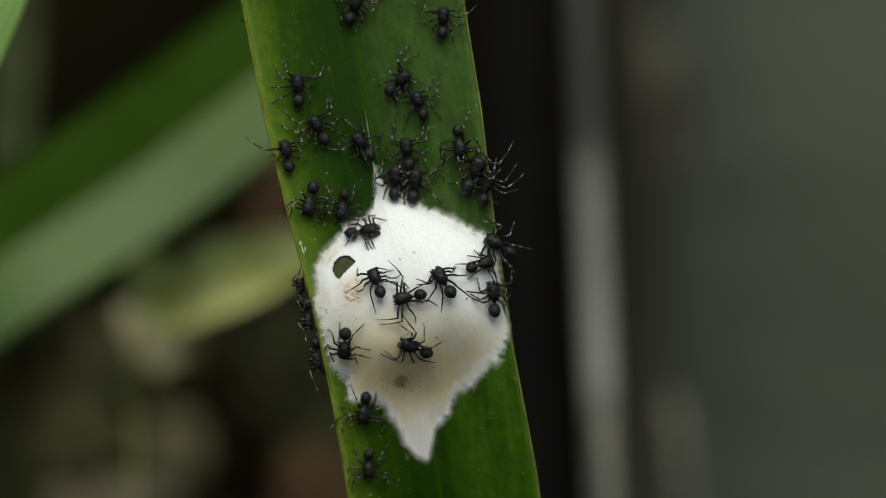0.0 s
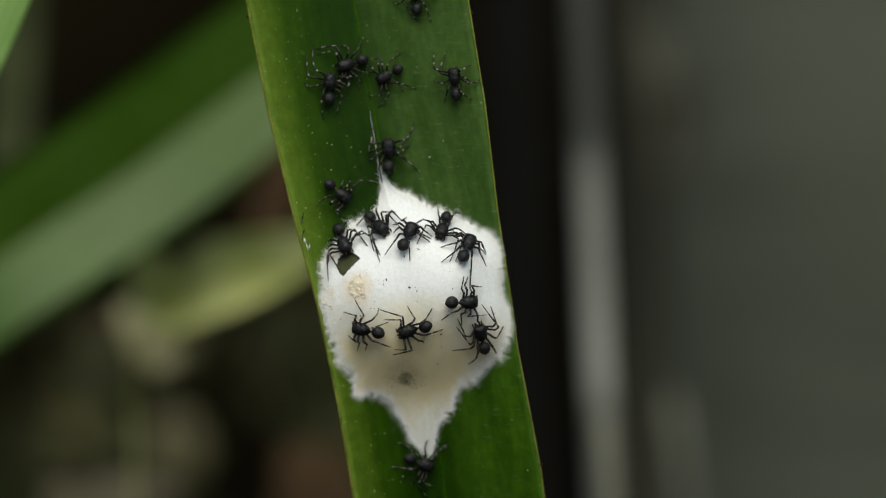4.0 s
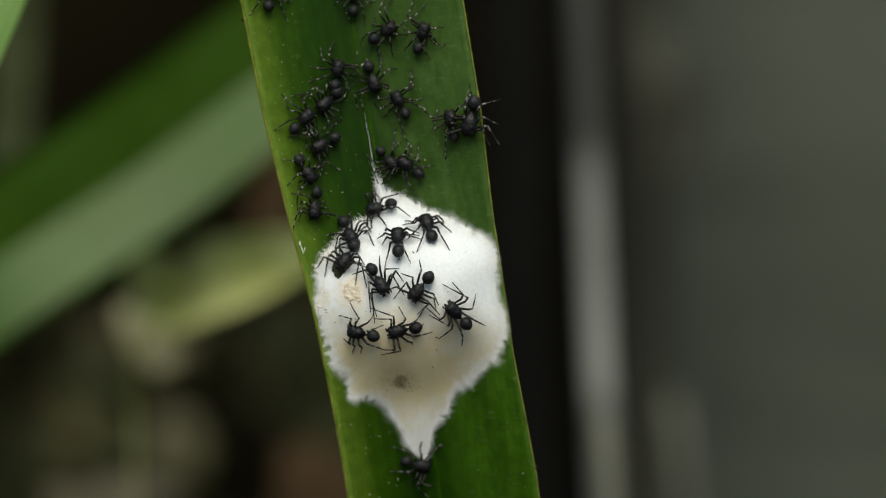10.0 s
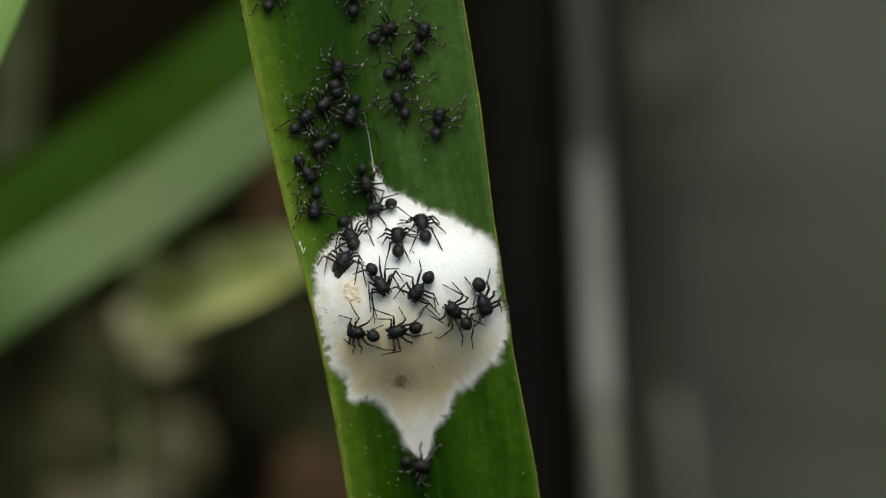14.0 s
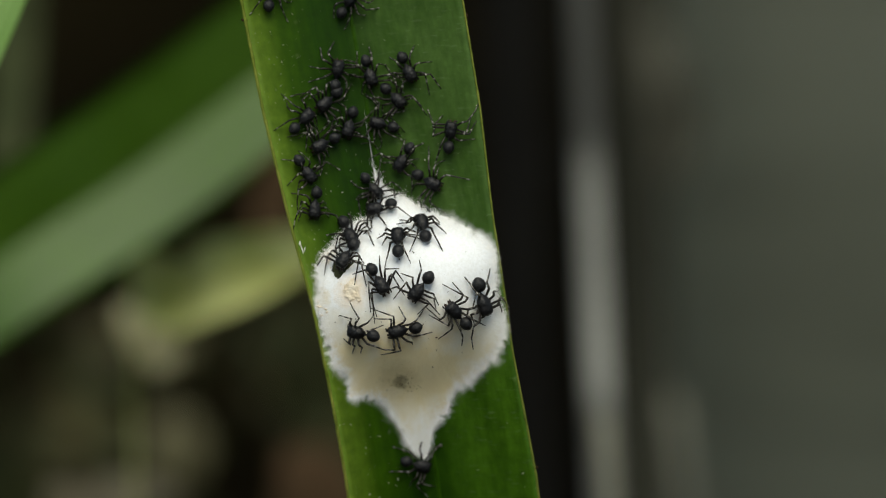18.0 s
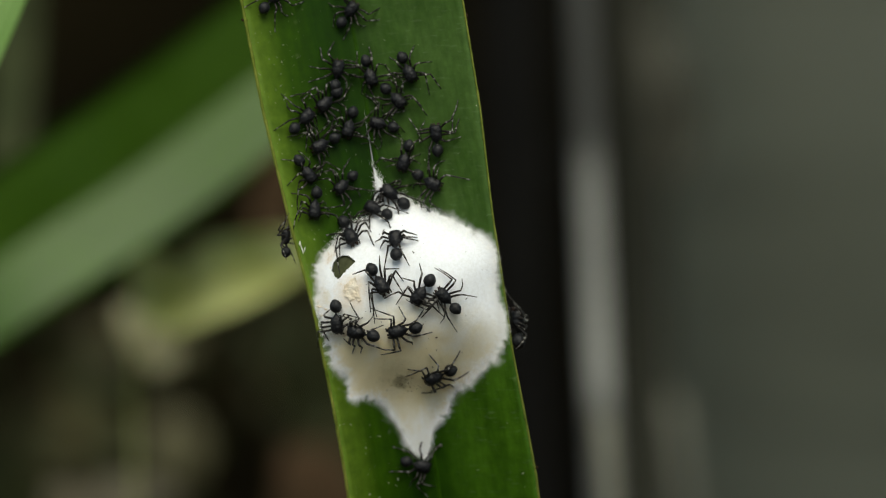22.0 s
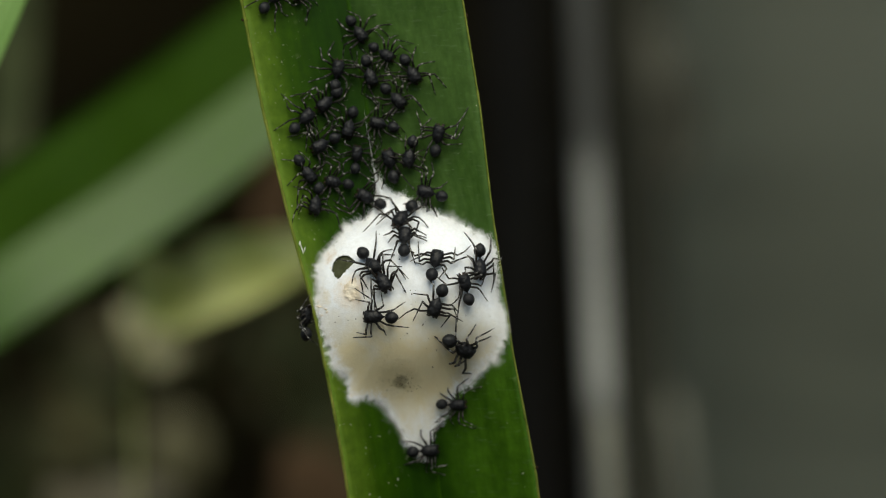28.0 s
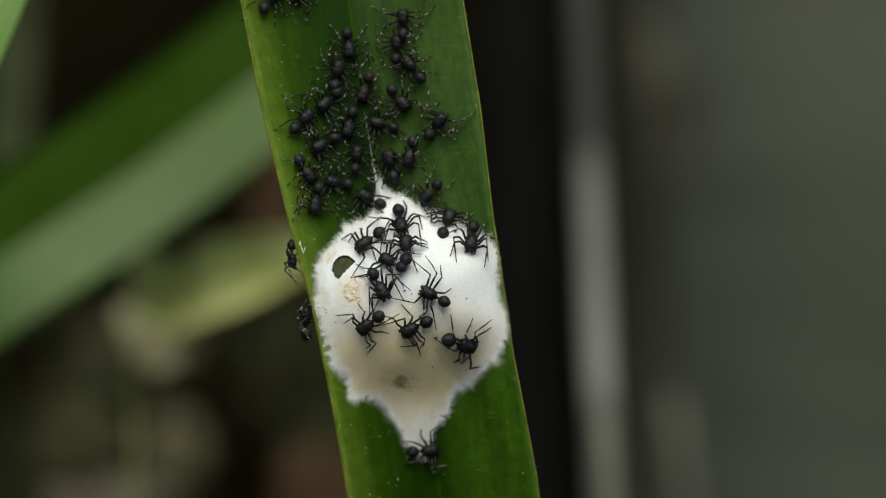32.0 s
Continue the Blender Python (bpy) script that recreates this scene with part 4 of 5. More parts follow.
STANCES[5] = (-35, -18, -49, -43, -39, 15, -57, 13, -19, 21, -13, 35, 9, -17, 25, -28, 27, -7, 56, -3)
STANCES[6] = (-31, -12, -46, -25, -29, 17, -44, 29, -9, 22, -1, 46, 14, 27, 53, 13, 21, 36, 53, 38, 12, -20, 21, -31, -3, -21, -13, -28)
STANCES[8] = (19, 25, 60, 16, 13, 25, 39, 22)
STANCES[14] = (2, 34, 26, 23, -15, 31, 5, 36, 1, -33, 30, -31, -1, -38, 25, -43, -16, -20, -9, -46, -42, 15, -73, 26)
STANCES[33] = (4, 22, 16, 42, -4, 17, -9, 26, 4, -32, 28, -31, -11, 8, -26, 16)
STANCES[28] = (-30, 0, -52, -22, -21, 16, -46, 15, -13, -15, -6, -43, -1, -23, 13, -32, 14, 15, 8, 33, -5, 18, -3, 31)
STANCES[4] = (-12, -28, 11, -27, 0, -25, 24, -26, -24, -20, -27, -44, -5, 18, -2, 34, 5, 18, 9, 34, -16, 13, -13, 26)
STANCES[18] = (-28, -11, -41, -18, -40, 9, -54, 17, -3, -16, 13, -41, 8, -12, 20, -32, -10, 17, -5, 30, -14, 14, -23, 24)
STANCES[16] = (17, 27, 63, 40, 1, 21, -6, 30, 13, -33, 52, -41, -8, -37, 5, -56, -26, -14, -33, -27)
STANCES[21] = (-27, -15, -62, -25, -45, 12, -62, 28, -6, -28, -13, -15)
STANCES[15] = (-14, 19, -6, 40, -2, 29, 24, 48, 4, 23, 30, 34, -31, 13, -43, 36, -25, -10, -48, -10, -6, -30, 15, -32, 4, -29, 26, -18)
STANCES[29] = (2, -28, 24, -31, 9, -31, 34, -46, 15, 30, 55, 35, -4, 24, 3, 43)
BIGGEST = (15,)
LARGE = (24, 23, 17, 19, 9, 13, 22, 11, 10, 15, 29)
spiders = [place_spider(i) for i in range(41)]


def motions():
    swaying = [s for s in SWAY]
    at = light_leaf.location.copy()
    walk(light_leaf, [(t, pose(at.x + 1.2 * dx * U, at.y, at.z + dv * U)) for t, dx, dv in swaying])
    for thing, at in ((plant, (0, 0, MIDDLE)), (sac, (SAC_X, 0, MIDDLE + SAC_V))):
        walk(thing, [(t, pose(at[0] + dx * U, at[1], at[2] + dv * U)) for t, dx, dv in swaying])
    crawl(spiders[0], 0, (0, -156, 439, 68, 0), (0.5, -156, 439, 68, 0), (1, -126, 421, 68, 0), (1.5, -164, 442, -90, 0), (2, -269, 392, -154, 0), (2.5, -269, 345, 123, 0), (3, -295, 295, 117, 0), (3.5, -211, 298, 50, 0), (5.5, -217, 266, -152, 0), (6, -203, 275, -137, 0), (7, -217, 263, -144, 0), (8, -211, 258, -138, 0), (32, -211, 258, -138, 0))
    crawl(spiders[1], 1, (0, 1, 412, 87, 0), (0.5, -3, 423, 100, 0), (1, -8, 420, 101, 0), (1.5, -33, 540, 101, 0), (2.5, -80, 563, 84, 0), (3, -55, 463, 84, 0), (3.5, -59, 457, 88, 0), (5.5, -47, 408, 129, 0), (6, -159, 459, 85, 0), (7, -159, 459, 85, 0), (8, -159, 452, 90, 0), (14, -159, 452, 90, 0), (16.5, -165, 444, 57, 0), (18, -165, 444, 57, 0), (19, -164, 426, 54, 0), (25.5, -164, 426, 54, 0), (27.5, -165, 418, 58, 0), (28, -147, 383, -54, 0), (29, -63, 401, 35, 0), (30, -70, 410, 90, 0), (32, -70, 410, 90, 0))
    crawl(spiders[2], 2, (0, -260, 293, 92, 0), (0.5, -228, 314, 73, 0), (1, -215, 312, 63, 0), (1.5, -193, 364, 21, 0), (2, -253, 328, 90, 0), (2.5, -220, 283, 136, 0), (2.7, -327, 283, 136, 90), (3, -257, 283, 136, 180), (4.5, -263, 313, 99, 180), (5.1, -333, 313, 99, 90), (5.5, -322, 313, 99, 0), (6, -330, 296, 101, 105), (7, -264, 281, 112, 0), (8, -188, 320, 79, 0), (32, -188, 320, 79, 0))
    crawl(spiders[3], 3, (0, -227, 221, 121, 0), (0.5, -243, 255, 104, 0), (1, -269, 369, 73, 0), (1.5, -310, 353, 104, 0), (2, -310, 360, 101, 0), (2.5, -339, 366, 97, 0), (3, -364, 540, 97, 0), (4.5, -284, 540, 54, 0), (5.5, -259, 386, 54, 0), (6, -254, 409, 65, 0), (7, -284, 426, 103, 0), (8, -304, 459, 80, 0), (18, -304, 459, 80, 0), (19, -300, 449, 54, 0), (32, -300, 449, 54, 0))
    crawl(spiders[4], 4, (0, -281, 175, 104, 0), (0.5, -236, 164, 71, 0), (1, -237, 179, 70, 0), (1.5, -252, 182, 85, 0), (2, -252, 182, 85, 0), (2.5, -256, 174, 90, 0), (3, -269, 173, 95, 0), (3.5, -194, 97, -29, 0), (5.5, -189, 78, -52, 0), (6, -189, 78, -52, 0), (7, -224, 70, -94, 0), (8, -229, 70, -94, 0), (25.5, -229, 70, -94, 0), (27.5, -228, 78, -100, 0), (32, -228, 78, -100, 0))
    crawl(spiders[5], 5, (0, -150, 192, 128, 0), (0.5, -171, 209, 116, 0), (1, -176, 123, -13, 0), (1.5, -184, 195, 87, 0), (2, -271, 253, 123, 0), (2.5, -270, 234, 157, 0), (2.7, -318, 234, 157, 90), (3, -248, 234, 157, 180), (4.5, -264, 321, 132, 180), (5.1, -334, 321, 132, 90), (5.5, -289, 321, 132, 0), (6, -209, 337, 27, 0), (7, -144, 371, 29, 0), (8, -97, 390, 34, 0), (14, -97, 390, 34, 0), (16.5, -128, 306, -72, 0), (28, -128, 306, -72, 0), (29, -142, 277, -108, 0), (32, -142, 277, -108, 0))
    crawl(spiders[6], 6, (0, -72, 303, 44, 0), (0.5, -52, 307, 130, 0), (1, -23, 360, 86, 0), (1.5, 0, 281, 110, 0), (2.5, 0, 281, 110, 0), (3, 28, 295, 90, 0), (3.5, 28, 295, 90, 0), (5.5, -54, 316, 134, 0), (6, -54, 316, 134, 0), (7, -66, 341, 133, 0), (8, -34, 385, 74, 0), (14, -34, 385, 74, 0), (16.5, -58, 313, -64, 0), (27.5, -58, 313, -64, 0), (28, -51, 310, -59, 0), (29, -58, 328, 131, 0), (32, -58, 328, 131, 0))
    crawl(spiders[7], 7, (0, -45, 265, 110, 0), (0.5, -127, 266, 139, 0), (1, -119, 303, 96, 0), (1.5, -81, 237, 83, 0), (2, -91, 245, 81, 0), (2.5, -94, 217, -70, 0), (3, -84, 356, -136, 0), (3.5, -108, 322, -155, 0), (5.5, -127, 273, -134, 0), (6, -154, 219, -123, 0), (7, -111, 220, -25, 0), (8, -92, 154, -48, 0), (10, -92, 154, -48, 0), (11, -137, 116, -76, 0), (14, -137, 116, -76, 0), (16.5, -121, 105, -52, 0), (19, -121, 105, -52, 0), (20, -181, 111, -137, 0), (25.5, -181, 111, -137, 0), (27.5, -196, 119, 170, 0), (32, -196, 119, 170, 0))
    crawl(spiders[8], 8, (0, -65, 180, 97, 0), (0.5, -65, 180, 97, 0), (1, -120, 176, 143, 0), (1.5, -174, 239, 146, 0), (2, -134, 300, -33, 0), (2.5, -182, 325, -166, 0), (3, -178, 321, -166, 0), (3.5, -181, 316, -162, 0), (5.5, -186, 349, -168, 0), (6, -133, 303, -59, 0), (7, -122, 296, -73, 0), (11, -122, 296, -73, 0), (13, -69, 325, 26, 0), (14, -69, 325, 26, 0), (16.5, -79, 265, -45, 0), (28, -79, 265, -45, 0), (29, -71, 260, -53, 0), (32, -71, 260, -53, 0))
    crawl(spiders[9], 9, (0, -85, 130, 87, 0), (0.5, -71, 130, 78, 0), (1, -129, 89, 124, 0), (1.5, 9, 77, 136, 0), (2, -105, 120, 174, 0), (2.5, -98, 107, 67, 0), (3, -114, 62, -23, 0), (3.5, -116, 49, -46, 0), (5.5, -127, -35, -33, 0), (6, -108, -64, -59, 0), (23, -108, -64, -59, 0), (24, -104, -59, -61, 0), (28, -104, -59, -61, 0), (29, -107, -73, -62, 0), (32, -107, -73, -62, 0))
    crawl(spiders[10], 10, (0, -49, 124, 84, 0), (0.5, -37, 147, 74, 0), (1, -1, 272, 107, 0), (1.5, -19, 181, 97, 0), (2, -22, 220, 87, 0), (2.5, -17, 195, 83, 0), (3, -95, 175, 83, 0), (3.5, -95, 175, 83, 0), (5.5, -142, 159, 135, 0), (6, -207, 153, 124, 0), (7, -184, 104, -142, 0), (8, -163, 21, -61, 0), (22, -163, 21, -61, 0), (23, -162, 50, -36, 0), (25.5, -162, 50, -36, 0), (27.5, -74, 51, -129, 0), (28, -74, 51, -129, 0), (29, -51, 38, -70, 0), (30, -74, 40, -77, 0), (32, -74, 40, -77, 0))
    crawl(spiders[11], 11, (0, -240, 78, -101, 0), (0.5, -236, 81, -94, 0), (1, -253, 110, -141, 0), (1.5, -239, 86, -109, 0), (2, -239, 86, -109, 0), (2.5, -239, 78, -76, 0), (3, -211, 23, -74, 0), (3.5, -193, -3, -56, 0), (5.5, -158, 19, -93, 0), (6, -173, -18, -109, 0), (7, -173, -18, -109, 0), (8, -172, -23, -122, 0), (10, -172, -23, -122, 0), (11, -173, -21, -122, 0), (21, -173, -21, -122, 0), (22, -184, -131, -85, 0), (23, -58, -111, 3, 0), (24, -16, -15, 80, 0), (25.5, -16, -15, 80, 0), (27.5, -12, -20, 76, 0), (29, -12, -20, 76, 0), (30, -7, 53, 79, 0), (31, 10, 53, 72, 0), (32, 10, 53, 72, 0))
    crawl(spiders[12], 12, (0, -181, 69, -98, 0), (0.5, -197, -6, -113, 0), (1, -141, -20, -95, 0), (1.5, -98, -18, -9, 0), (2, -58, -12, 4, 0), (2.2, 100, -12, 4, 90), (2.5, 30, -12, 4, 180), (4.5, 1, 215, 131, 180), (5.1, 71, 215, 131, 90), (5.5, -42, 215, 131, 0), (6, -66, 240, 130, 0), (7, -74, 230, 142, 0), (8, -79, 266, 117, 0), (14, -79, 266, 117, 0), (16.5, -115, 224, 165, 0), (32, -115, 224, 165, 0))
    crawl(spiders[13], 13, (0, -131, 30, 8, 0), (0.5, -126, 27, 0, 0), (1, -183, 60, 50, 0), (1.5, -144, 50, -96, 0), (2, -161, 71, -121, 0), (2.5, -164, 24, 111, 0), (3, -65, 23, 58, 0), (3.5, -65, 23, 58, 0), (5.5, -73, 23, 79, 0), (6, -79, 19, 90, 0), (20, -79, 19, 90, 0), (21, -83, 14, 92, 0), (23, -83, 14, 92, 0), (24, -78, 12, 90, 0), (25.5, -78, 12, 90, 0), (27.5, -67, 20, 85, 0), (28, -67, 20, 85, 0), (29, -65, 6, 88, 0), (32, -65, 6, 88, 0))
    crawl(spiders[14], 14, (0, 31, 180, -84, 0), (0.2, 75, 180, -84, 90), (0.5, 5, 180, -84, 180), (5.5, -4, 257, 114, 180), (5.8, 66, 257, 114, 90), (6, 14, 257, 114, 0), (7, 5, 245, 88, 0), (9, 5, 245, 88, 0), (10, 15, 230, 99, 0), (11, -6, 234, 80, 0), (14, -6, 234, 80, 0), (16.5, 15, 210, 82, 0), (20, 15, 210, 82, 0), (21, -11, 205, 94, 0), (25.5, -11, 205, 94, 0), (27.5, -7, 204, 79, 0), (30, -7, 204, 79, 0), (31, -6, 227, 53, 0), (32, -6, 227, 53, 0))
    crawl(spiders[15], 15, (0, 61, 144, 67, 0), (0.2, 79, 144, 67, 90), (0.5, 9, 144, 67, 180), (5.5, 11, 133, 78, 180), (5.8, 81, 133, 78, 90), (6, 62, 133, 78, 0), (6.4, 81, 133, 78, 90), (7, 11, 133, 78, 180), (9, 0, 222, -90, 180), (9.6, 70, 222, -95, 90), (10, 50, 222, -100, 0), (10.3, 74, 190, -90, 90), (10.45, 20, 80, -80, 180), (10.6, 106, -53, -70, 90), (11, 54, -53, -70, 0), (13, 68, -98, -73, 0), (20, 68, -98, -73, 0), (21, 79, -101, -68, 0), (22, 117, -127, 95, 105), (23, 60, -135, 126, 0), (24, 36, -173, -29, 0), (28, 36, -173, -29, 0), (29, 39, -166, -17, 0), (32, 39, -166, -17, 0))
    crawl(spiders[16], 16, (0, 80, 116, 75, 0), (0.5, 18, 69, 84, 0), (0.7, 88, 69, 84, 90), (1, 18, 69, 84, 180), (4.5, 68, -248, -113, 180), (5.1, 138, -248, -113, 90), (5.5, 74, -248, -113, 0), (6, 74, -248, -113, 0), (6.4, 137, -246, -119, 90), (7, 67, -246, -119, 180), (15.5, 11, 132, -39, 180), (16.1, 81, 132, -39, 90), (16.5, -21, 132, -39, 0), (17, -18, 117, -29, 0), (25.5, -18, 117, -29, 0), (27.5, 5, 132, 107, 0), (28, -29, 102, 166, 0), (29, 41, -42, 108, 0), (30, 2, -1, 113, 0), (31, -7, -42, 153, 0), (32, -24, -78, 154, 0))
    crawl(spiders[17], 17, (0, 91, 12, 148, 0), (0.2, 96, 12, 148, 90), (0.5, 26, 12, 148, 180), (1.5, 53, -174, 101, 180), (1.8, 123, -174, 101, 90), (2, 84, -174, 101, 0), (2.5, 84, -174, 101, 0), (3, 79, -164, 73, 0), (3.5, 67, -161, 90, 0), (5.5, 18, -108, 132, 0), (21, 18, -108, 132, 0), (22, -17, -225, -156, 0), (23, -17, -225, -156, 0), (24, 31, -338, -151, 0), (24.4, 155, -338, -151, 90), (25, 85, -338, -151, 180), (26.5, 34, -35, -90, 180), (27.1, 104, -35, -90, 90), (27.5, 62, -35, -90, 0), (28, 62, -35, -90, 0), (29, 67, -29, -87, 0), (30, 53, 18, -95, 0), (31, 49, 9, -99, 0), (32, 49, 9, -99, 0))
    crawl(spiders[18], 18, (0, 71, -25, 20, 0), (0.2, 102, -25, 20, 90), (0.5, 32, -25, 20, 180), (15.5, 5, 184, -110, 180), (16.1, 75, 184, -110, 90), (16.5, -67, 184, -110, 0), (17, -74, 154, -121, 0), (19, -74, 154, -121, 0), (20, -69, 155, -107, 0), (25.5, -69, 155, -107, 0), (27.5, -60, 162, -103, 0), (32, -60, 162, -103, 0))
    crawl(spiders[19], 19, (0, 85, -77, 95, 0), (0.5, 51, -78, 88, 0), (1, 43, -90, 33, 0), (1.5, 43, -90, 33, 0), (2, 49, -91, 27, 0), (2.5, 49, -91, 27, 0), (3, 55, -109, 37, 0), (3.5, 55, -109, 37, 0), (5.5, -42, -63, -113, 0), (6, -45, -75, -127, 0), (21, -45, -75, -127, 0), (22, -41, -81, -123, 0), (23, -39, -86, -121, 0), (24, -14, -101, -111, 0), (29, -14, -101, -111, 0), (30, -37, -114, -159, 0), (31, -58, -140, -152, 0), (32, -58, -140, -152, 0))
    crawl(spiders[20], 20, (0, -120, -51, 111, 0), (0.5, -139, -69, 92, 0), (1, -177, -57, 51, 0), (1.5, -161, -45, 87, 0), (2, -153, -6, 100, 0), (2.5, -190, -28, 180, 0), (2.7, -254, -28, 180, 90), (3, -184, -28, 180, 180), (5.5, -244, 217, 72, 180), (5.8, -314, 217, 72, 90), (6, -263, 217, 72, 0), (7, -263, 222, 78, 0), (8, -244, 234, 45, 0), (32, -244, 234, 45, 0))
    crawl(spiders[21], 21, (0, -70, -86, -170, 0), (0.5, -46, -43, 100, 0), (1, -57, -29, -15, 0), (1.5, -50, 36, 57, 0), (2, -71, 38, 53, 0), (2.5, -7, 94, -132, 0), (3, -13, 16, -112, 0), (3.5, -13, 16, -112, 0), (5.5, 4, 55, -101, 0), (6, -113, 99, 180, 0), (7, -119, 70, -166, 0), (20, -119, 70, -166, 0), (21, -129, 68, 148, 0), (22, -123, 71, 153, 0), (25.5, -123, 71, 153, 0), (27.5, -139, 93, 152, 0), (32, -139, 93, 152, 0))
    crawl(spiders[22], 22, (0, -6, -50, 124, 0), (0.5, 2, 11, 111, 0), (1, 16, 15, 109, 0), (1.5, 56, -22, 17, 0), (2, 60, -19, 16, 0), (2.5, 50, -12, 35, 0), (3, 46, 2, 59, 0), (3.5, 46, 2, 59, 0), (5.5, -4, 3, 109, 0), (6, -40, 48, 120, 0), (7, -29, 43, 109, 0), (10, -29, 43, 109, 0), (11, -38, 43, 105, 0), (19, -38, 43, 105, 0), (20, -30, 33, 85, 0), (21, -86, 87, 125, 0), (22, -95, 99, 142, 0), (25.5, -95, 99, 142, 0), (27.5, -95, 160, 105, 0), (32, -95, 160, 105, 0))
    crawl(spiders[23], 23, (0, -173, -176, -97, 0), (0.5, -140, -231, -83, 0), (1, -165, -150, -164, 0), (1.5, -162, -145, -164, 0), (2.5, -162, -145, -164, 0), (3, -150, -145, 167, 0), (22, -150, -145, 167, 0), (23, -125, -159, -165, 0), (24, -174, -181, 152, 0), (25, -229, -119, 99, 105), (28, -229, -119, 99, 105), (29, -228, -124, 105, 105), (30, -229, -119, 103, 105), (32, -229, -119, 103, 105))
    crawl(spiders[24], 24, (0, -60, -168, 161, 0), (0.5, -115, -126, 155, 0), (1, -45, -106, 134, 0), (1.5, -75, -159, -156, 0), (2.5, -75, -159, -156, 0), (3, -69, -149, -162, 0), (3.5, -69, -149, -162, 0), (5.5, -80, -143, -166, 0), (22, -80, -143, -166, 0), (23, -70, -144, -176, 0), (24, -121, -118, 180, 0), (28, -121, -118, 180, 0), (29, -136, -130, -155, 0), (30, -136, -130, -155, 0), (31, -135, -135, -140, 0), (32, -135, -135, -140, 0))
    crawl(spiders[25], 25, (0, -144, -293, -96, 0), (0.5, -169, -313, -90, 0), (1, -38, -383, -9, 0), (2, -38, -383, -9, 0), (2.5, -42, -386, -19, 0), (3, -42, -386, -19, 0), (3.5, -43, -392, -23, 0), (5.5, -39, -388, -15, 0), (24, -39, -388, -15, 0), (25, -36, -383, -16, 0), (25.5, -36, -383, -16, 0), (27.5, -34, -365, -6, 0), (28, -25, -360, 5, 0), (32, -25, -360, 5, 0))
    crawl(spiders[26], 26, (0, -135, -393, -90, 0), (0.5, -129, -393, -90, 0), (1, -89, -457, -56, 0), (1.5, -69, -577, -56, 0), (32, -69, -577, -56, 0))
    crawl(spiders[27], 27, (0, -243, -67, 102, 105), (0.5, -254, -28, -78, 105), (1, -184, -28, -78, 180), (5.5, -250, 246, 84, 180), (6, -320, 246, 84, 105), (7, -250, 246, 84, 180), (21, -197, 21, 93, 180), (22, -267, 21, 93, 105), (23, -197, 21, 93, 180), (23.6, -228, -123, 154, 90), (24, -181, -123, 154, 0), (25, -197, -14, 98, 0), (25.5, -197, 21, 114, 0), (27.5, -154, 169, 81, 0), (32, -154, 169, 81, 0))
    crawl(spiders[28], 28, (0, -228, -127, -67, 105), (0.5, -221, -156, -90, 105), (1, -151, -156, -90, 180), (6, -222, 122, -98, 180), (6.6, -292, 122, -98, 90), (7, -259, 122, -98, 0), (8, -247, 132, -39, 0), (9, -240, 132, -54, 0), (32, -240, 132, -54, 0))
    crawl(spiders[29], 29, (0, -212, -199, -96, 105), (0.5, -142, -199, -96, 180), (22, -185, -23, -27, 180), (22.6, -255, -23, -27, 90), (23, -117, -23, -27, 0), (24, -134, -20, -42, 0), (25.5, -134, -20, -42, 0), (27.5, -122, -32, -51, 0), (28, -122, -32, -51, 0), (29, -139, 12, -146, 0), (30, -139, 12, -146, 0), (31, -137, 7, -145, 0), (32, -137, 7, -145, 0))
    crawl(spiders[30], 30, (0, -90, 540, 48, 0), (0.5, -65, 400, 48, 0), (1, -70, 421, 57, 0), (1.5, -86, 385, 52, 0), (2, -71, 333, -29, 0), (2.5, -96, 540, -29, 0), (5.5, -340, 548, -90, 0), (6, -315, 448, -90, 0), (7, -340, 548, -90, 0), (23, -13, 556, 74, 0), (24, 12, 456, 74, 0), (25, -13, 556, 74, 0), (26.5, -283, 554, -126, 0), (27.5, -258, 454, -126, 0), (32, -258, 454, -126, 0))
    crawl(spiders[31], 31, (0, -335, 549, 75, 0), (0.5, -335, 549, 75, 0), (1, -310, 449, 75, 0), (1.5, -335, 549, 75, 0), (31, -192, 540, -83, 0), (32, -167, 355, -83, 0))
    crawl(spiders[32], 32, (0, -268, 554, 108, 0), (0.5, -268, 554, 108, 0), (1, -243, 454, 108, 0), (1.5, -268, 554, 108, 0), (32, -268, 554, 108, 0))
    crawl(spiders[33], 33, (0, -210, 72, 99, 180), (0.5, -210, 72, 99, 180), (0.8, -280, 72, 99, 90), (1, -263, 72, 99, 0), (1.2, -280, 72, 99, 90), (1.5, -210, 72, 99, 180), (3, -194, 10, 97, 180), (3.5, -264, 10, 97, 105), (4.5, -194, 10, 97, 180), (5.1, -306, 186, -135, 90), (5.5, -237, 186, -135, 0), (6, -218, 221, -103, 0), (7, -212, 188, -146, 0), (8, -219, 183, -151, 0), (32, -219, 183, -151, 0))
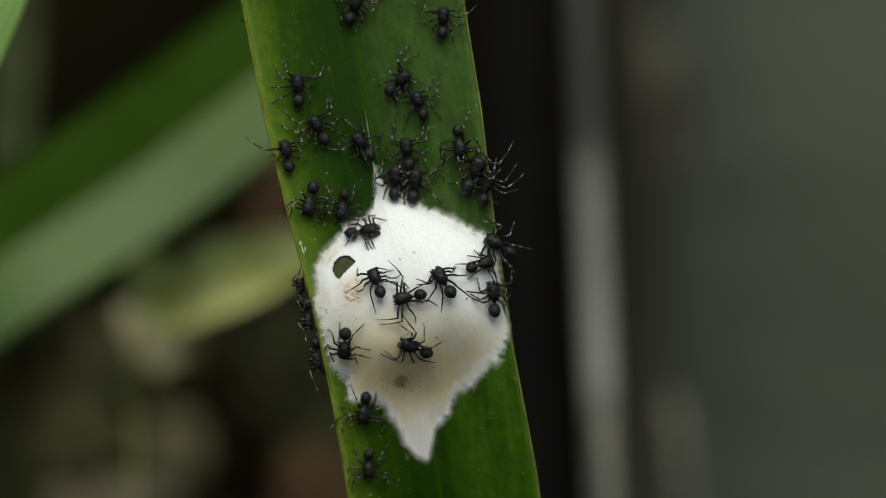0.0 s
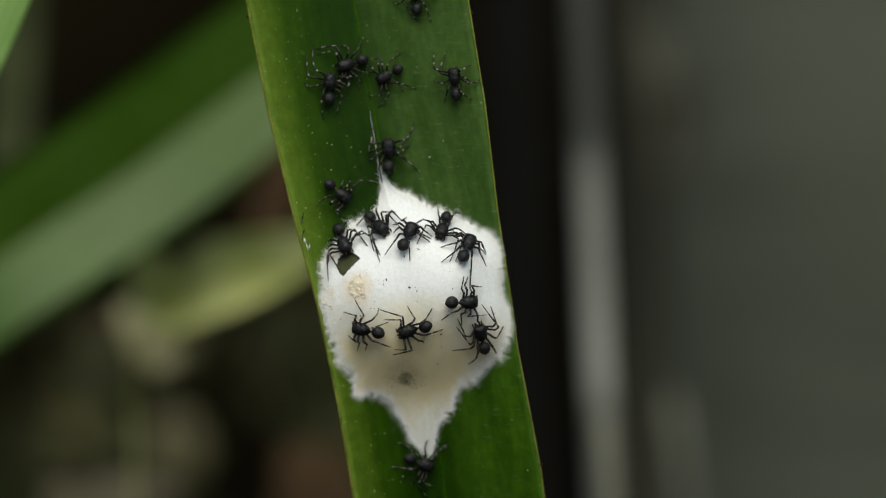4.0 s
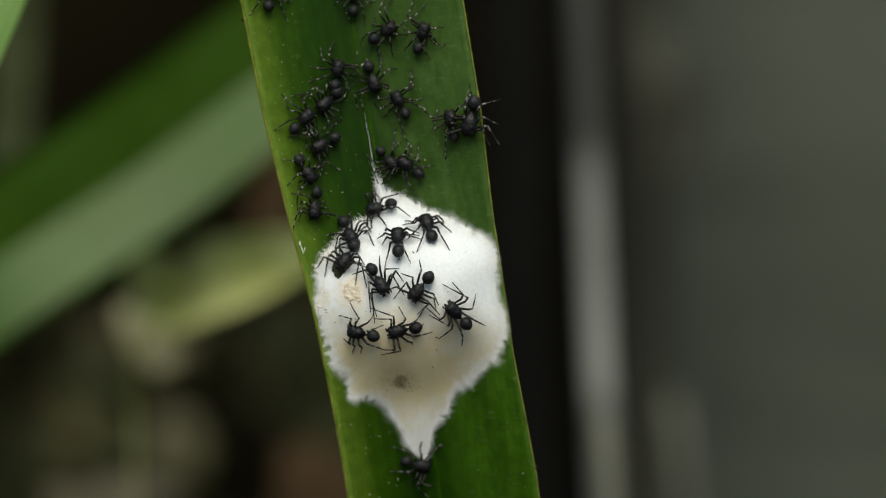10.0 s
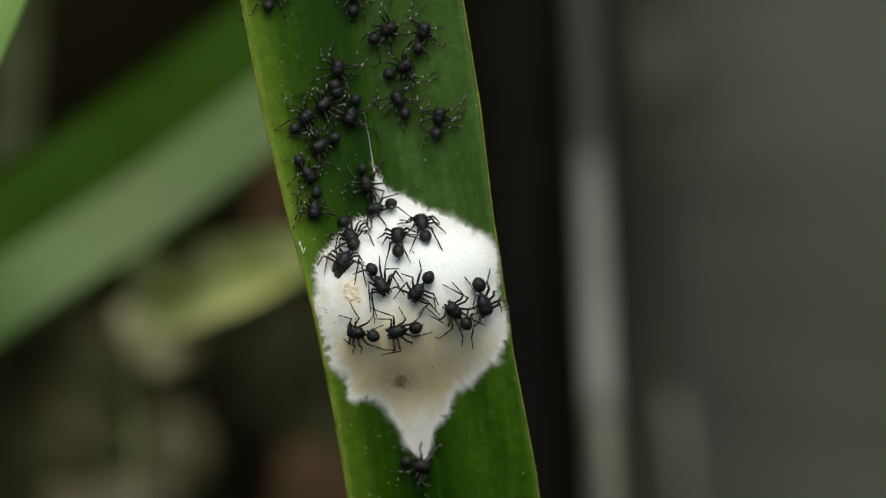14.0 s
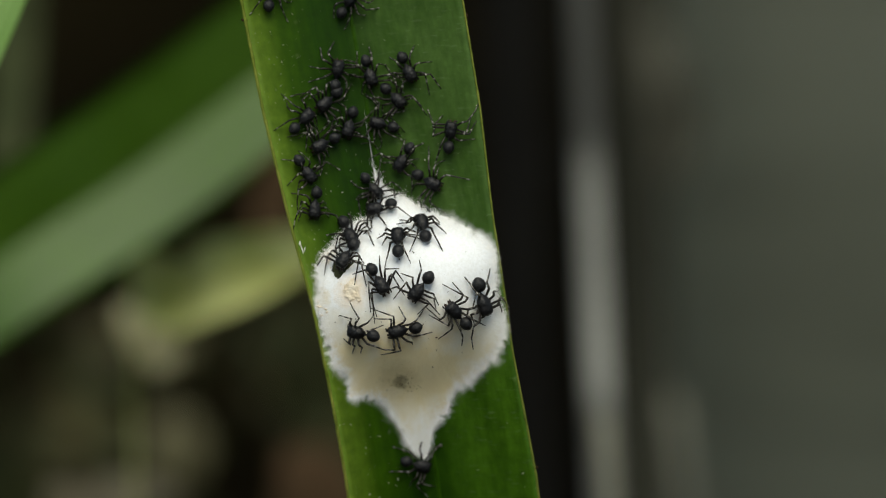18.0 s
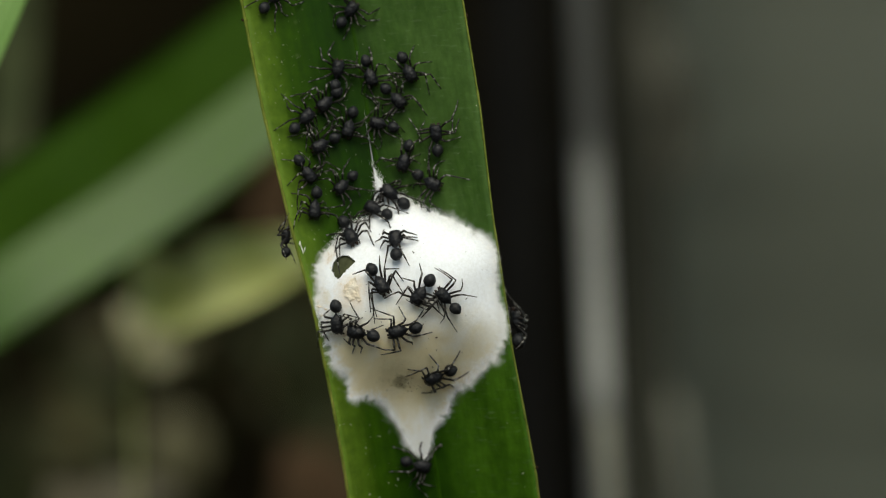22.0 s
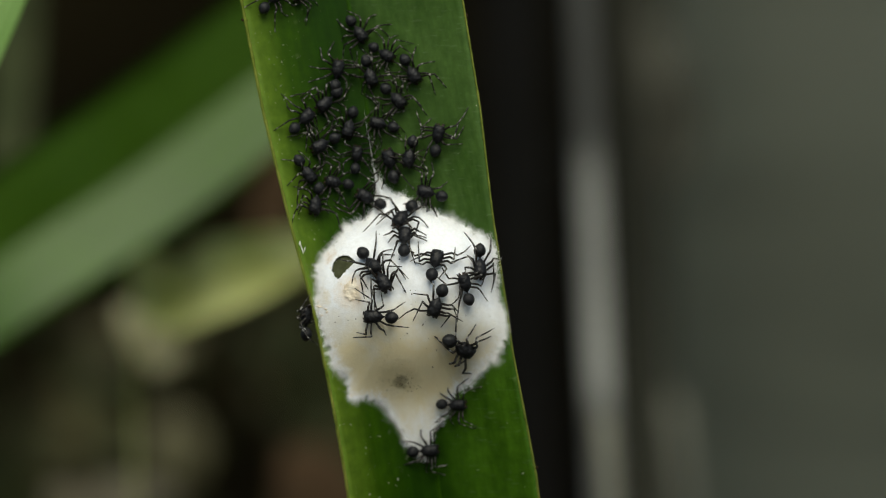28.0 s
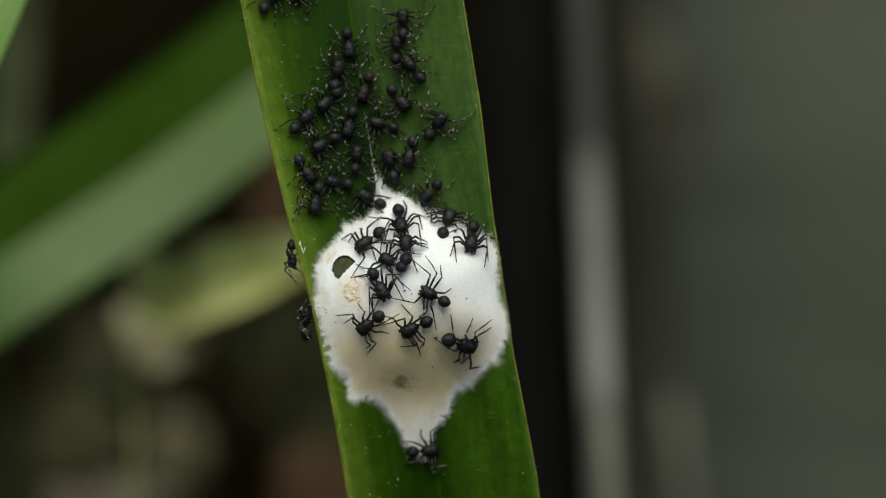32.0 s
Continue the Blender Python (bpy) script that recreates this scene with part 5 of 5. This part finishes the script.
    crawl(spiders[34], 34, (0, 85, -336, -19, 180), (0.5, 85, -336, -19, 180), (0.8, 155, -336, -19, 90), (1, 59, -336, -19, 0), (1.5, 85, -285, 45, 0), (2, -16, -283, 35, 0), (2.5, -8, -195, 63, 0), (2.7, 127, -195, 63, 90), (3, 57, -195, 63, 180), (4.5, 12, 122, 134, 180), (5.1, 82, 122, 134, 90), (5.5, -55, 122, 134, 0), (6, -24, 175, 114, 0), (7, -42, 175, 129, 0), (8, -66, 152, 144, 0), (10, -66, 152, 144, 0), (11, -164, 237, 126, 0), (13, -165, 237, -108, 0), (14, -165, 237, -108, 0), (16.5, -169, 214, -105, 0), (32, -169, 214, -105, 0))
    crawl(spiders[35], 35, (0, -92, 540, 65, 0), (1.5, -92, 540, 65, 0), (2, -67, 428, 65, 0), (2.5, -92, 540, 65, 0), (27.5, -125, 540, -31, 0), (28, -100, 345, -31, 0), (29, -82, 365, 88, 0), (32, -82, 365, 88, 0))
    crawl(spiders[36], 36, (0, 35, -42, -118, 180), (20, 35, -42, -118, 180), (20.6, 105, -42, -118, 90), (21, -19, -42, -118, 0), (22, 1, -83, 134, 0), (23, 15, -56, 85, 0), (24, 25, -49, 122, 0), (25, 29, -53, 111, 0), (25.5, 29, -53, 111, 0), (27.5, 36, -60, 104, 0), (28, 36, -60, 104, 0), (29, 49, -84, 104, 0), (30, -96, -21, 152, 0), (32, -96, -21, 152, 0))
    crawl(spiders[37], 37, (0, -125, -279, 63, 180), (26.5, -125, -279, 63, 180), (27.1, -195, -279, 63, 90), (27.5, -83, -279, 63, 0), (28, 26, -277, 0, 0), (28.4, 143, -277, 0, 90), (29, 73, -277, 0, 180), (32, 73, -277, 0, 180))
    crawl(spiders[38], 38, (0, -168, -84, -94, 180), (28, -168, -84, -94, 180), (29, -238, -84, -94, 105), (30, -256, -19, -86, 105), (32, -256, -19, -86, 105))
    crawl(spiders[39], 39, (0, 24, 26, 92, 180), (29, 24, 26, 92, 180), (30, 94, 26, 92, 105), (31, 86, 83, 94, 105), (32, 16, 83, 94, 180))
    crawl(spiders[40], 40, (0, 8, 159, 67, 180), (30, 8, 159, 67, 180), (30.6, 78, 159, 67, 90), (31, 8, 159, 67, 0), (32, -28, 95, -131, 0))


motions()
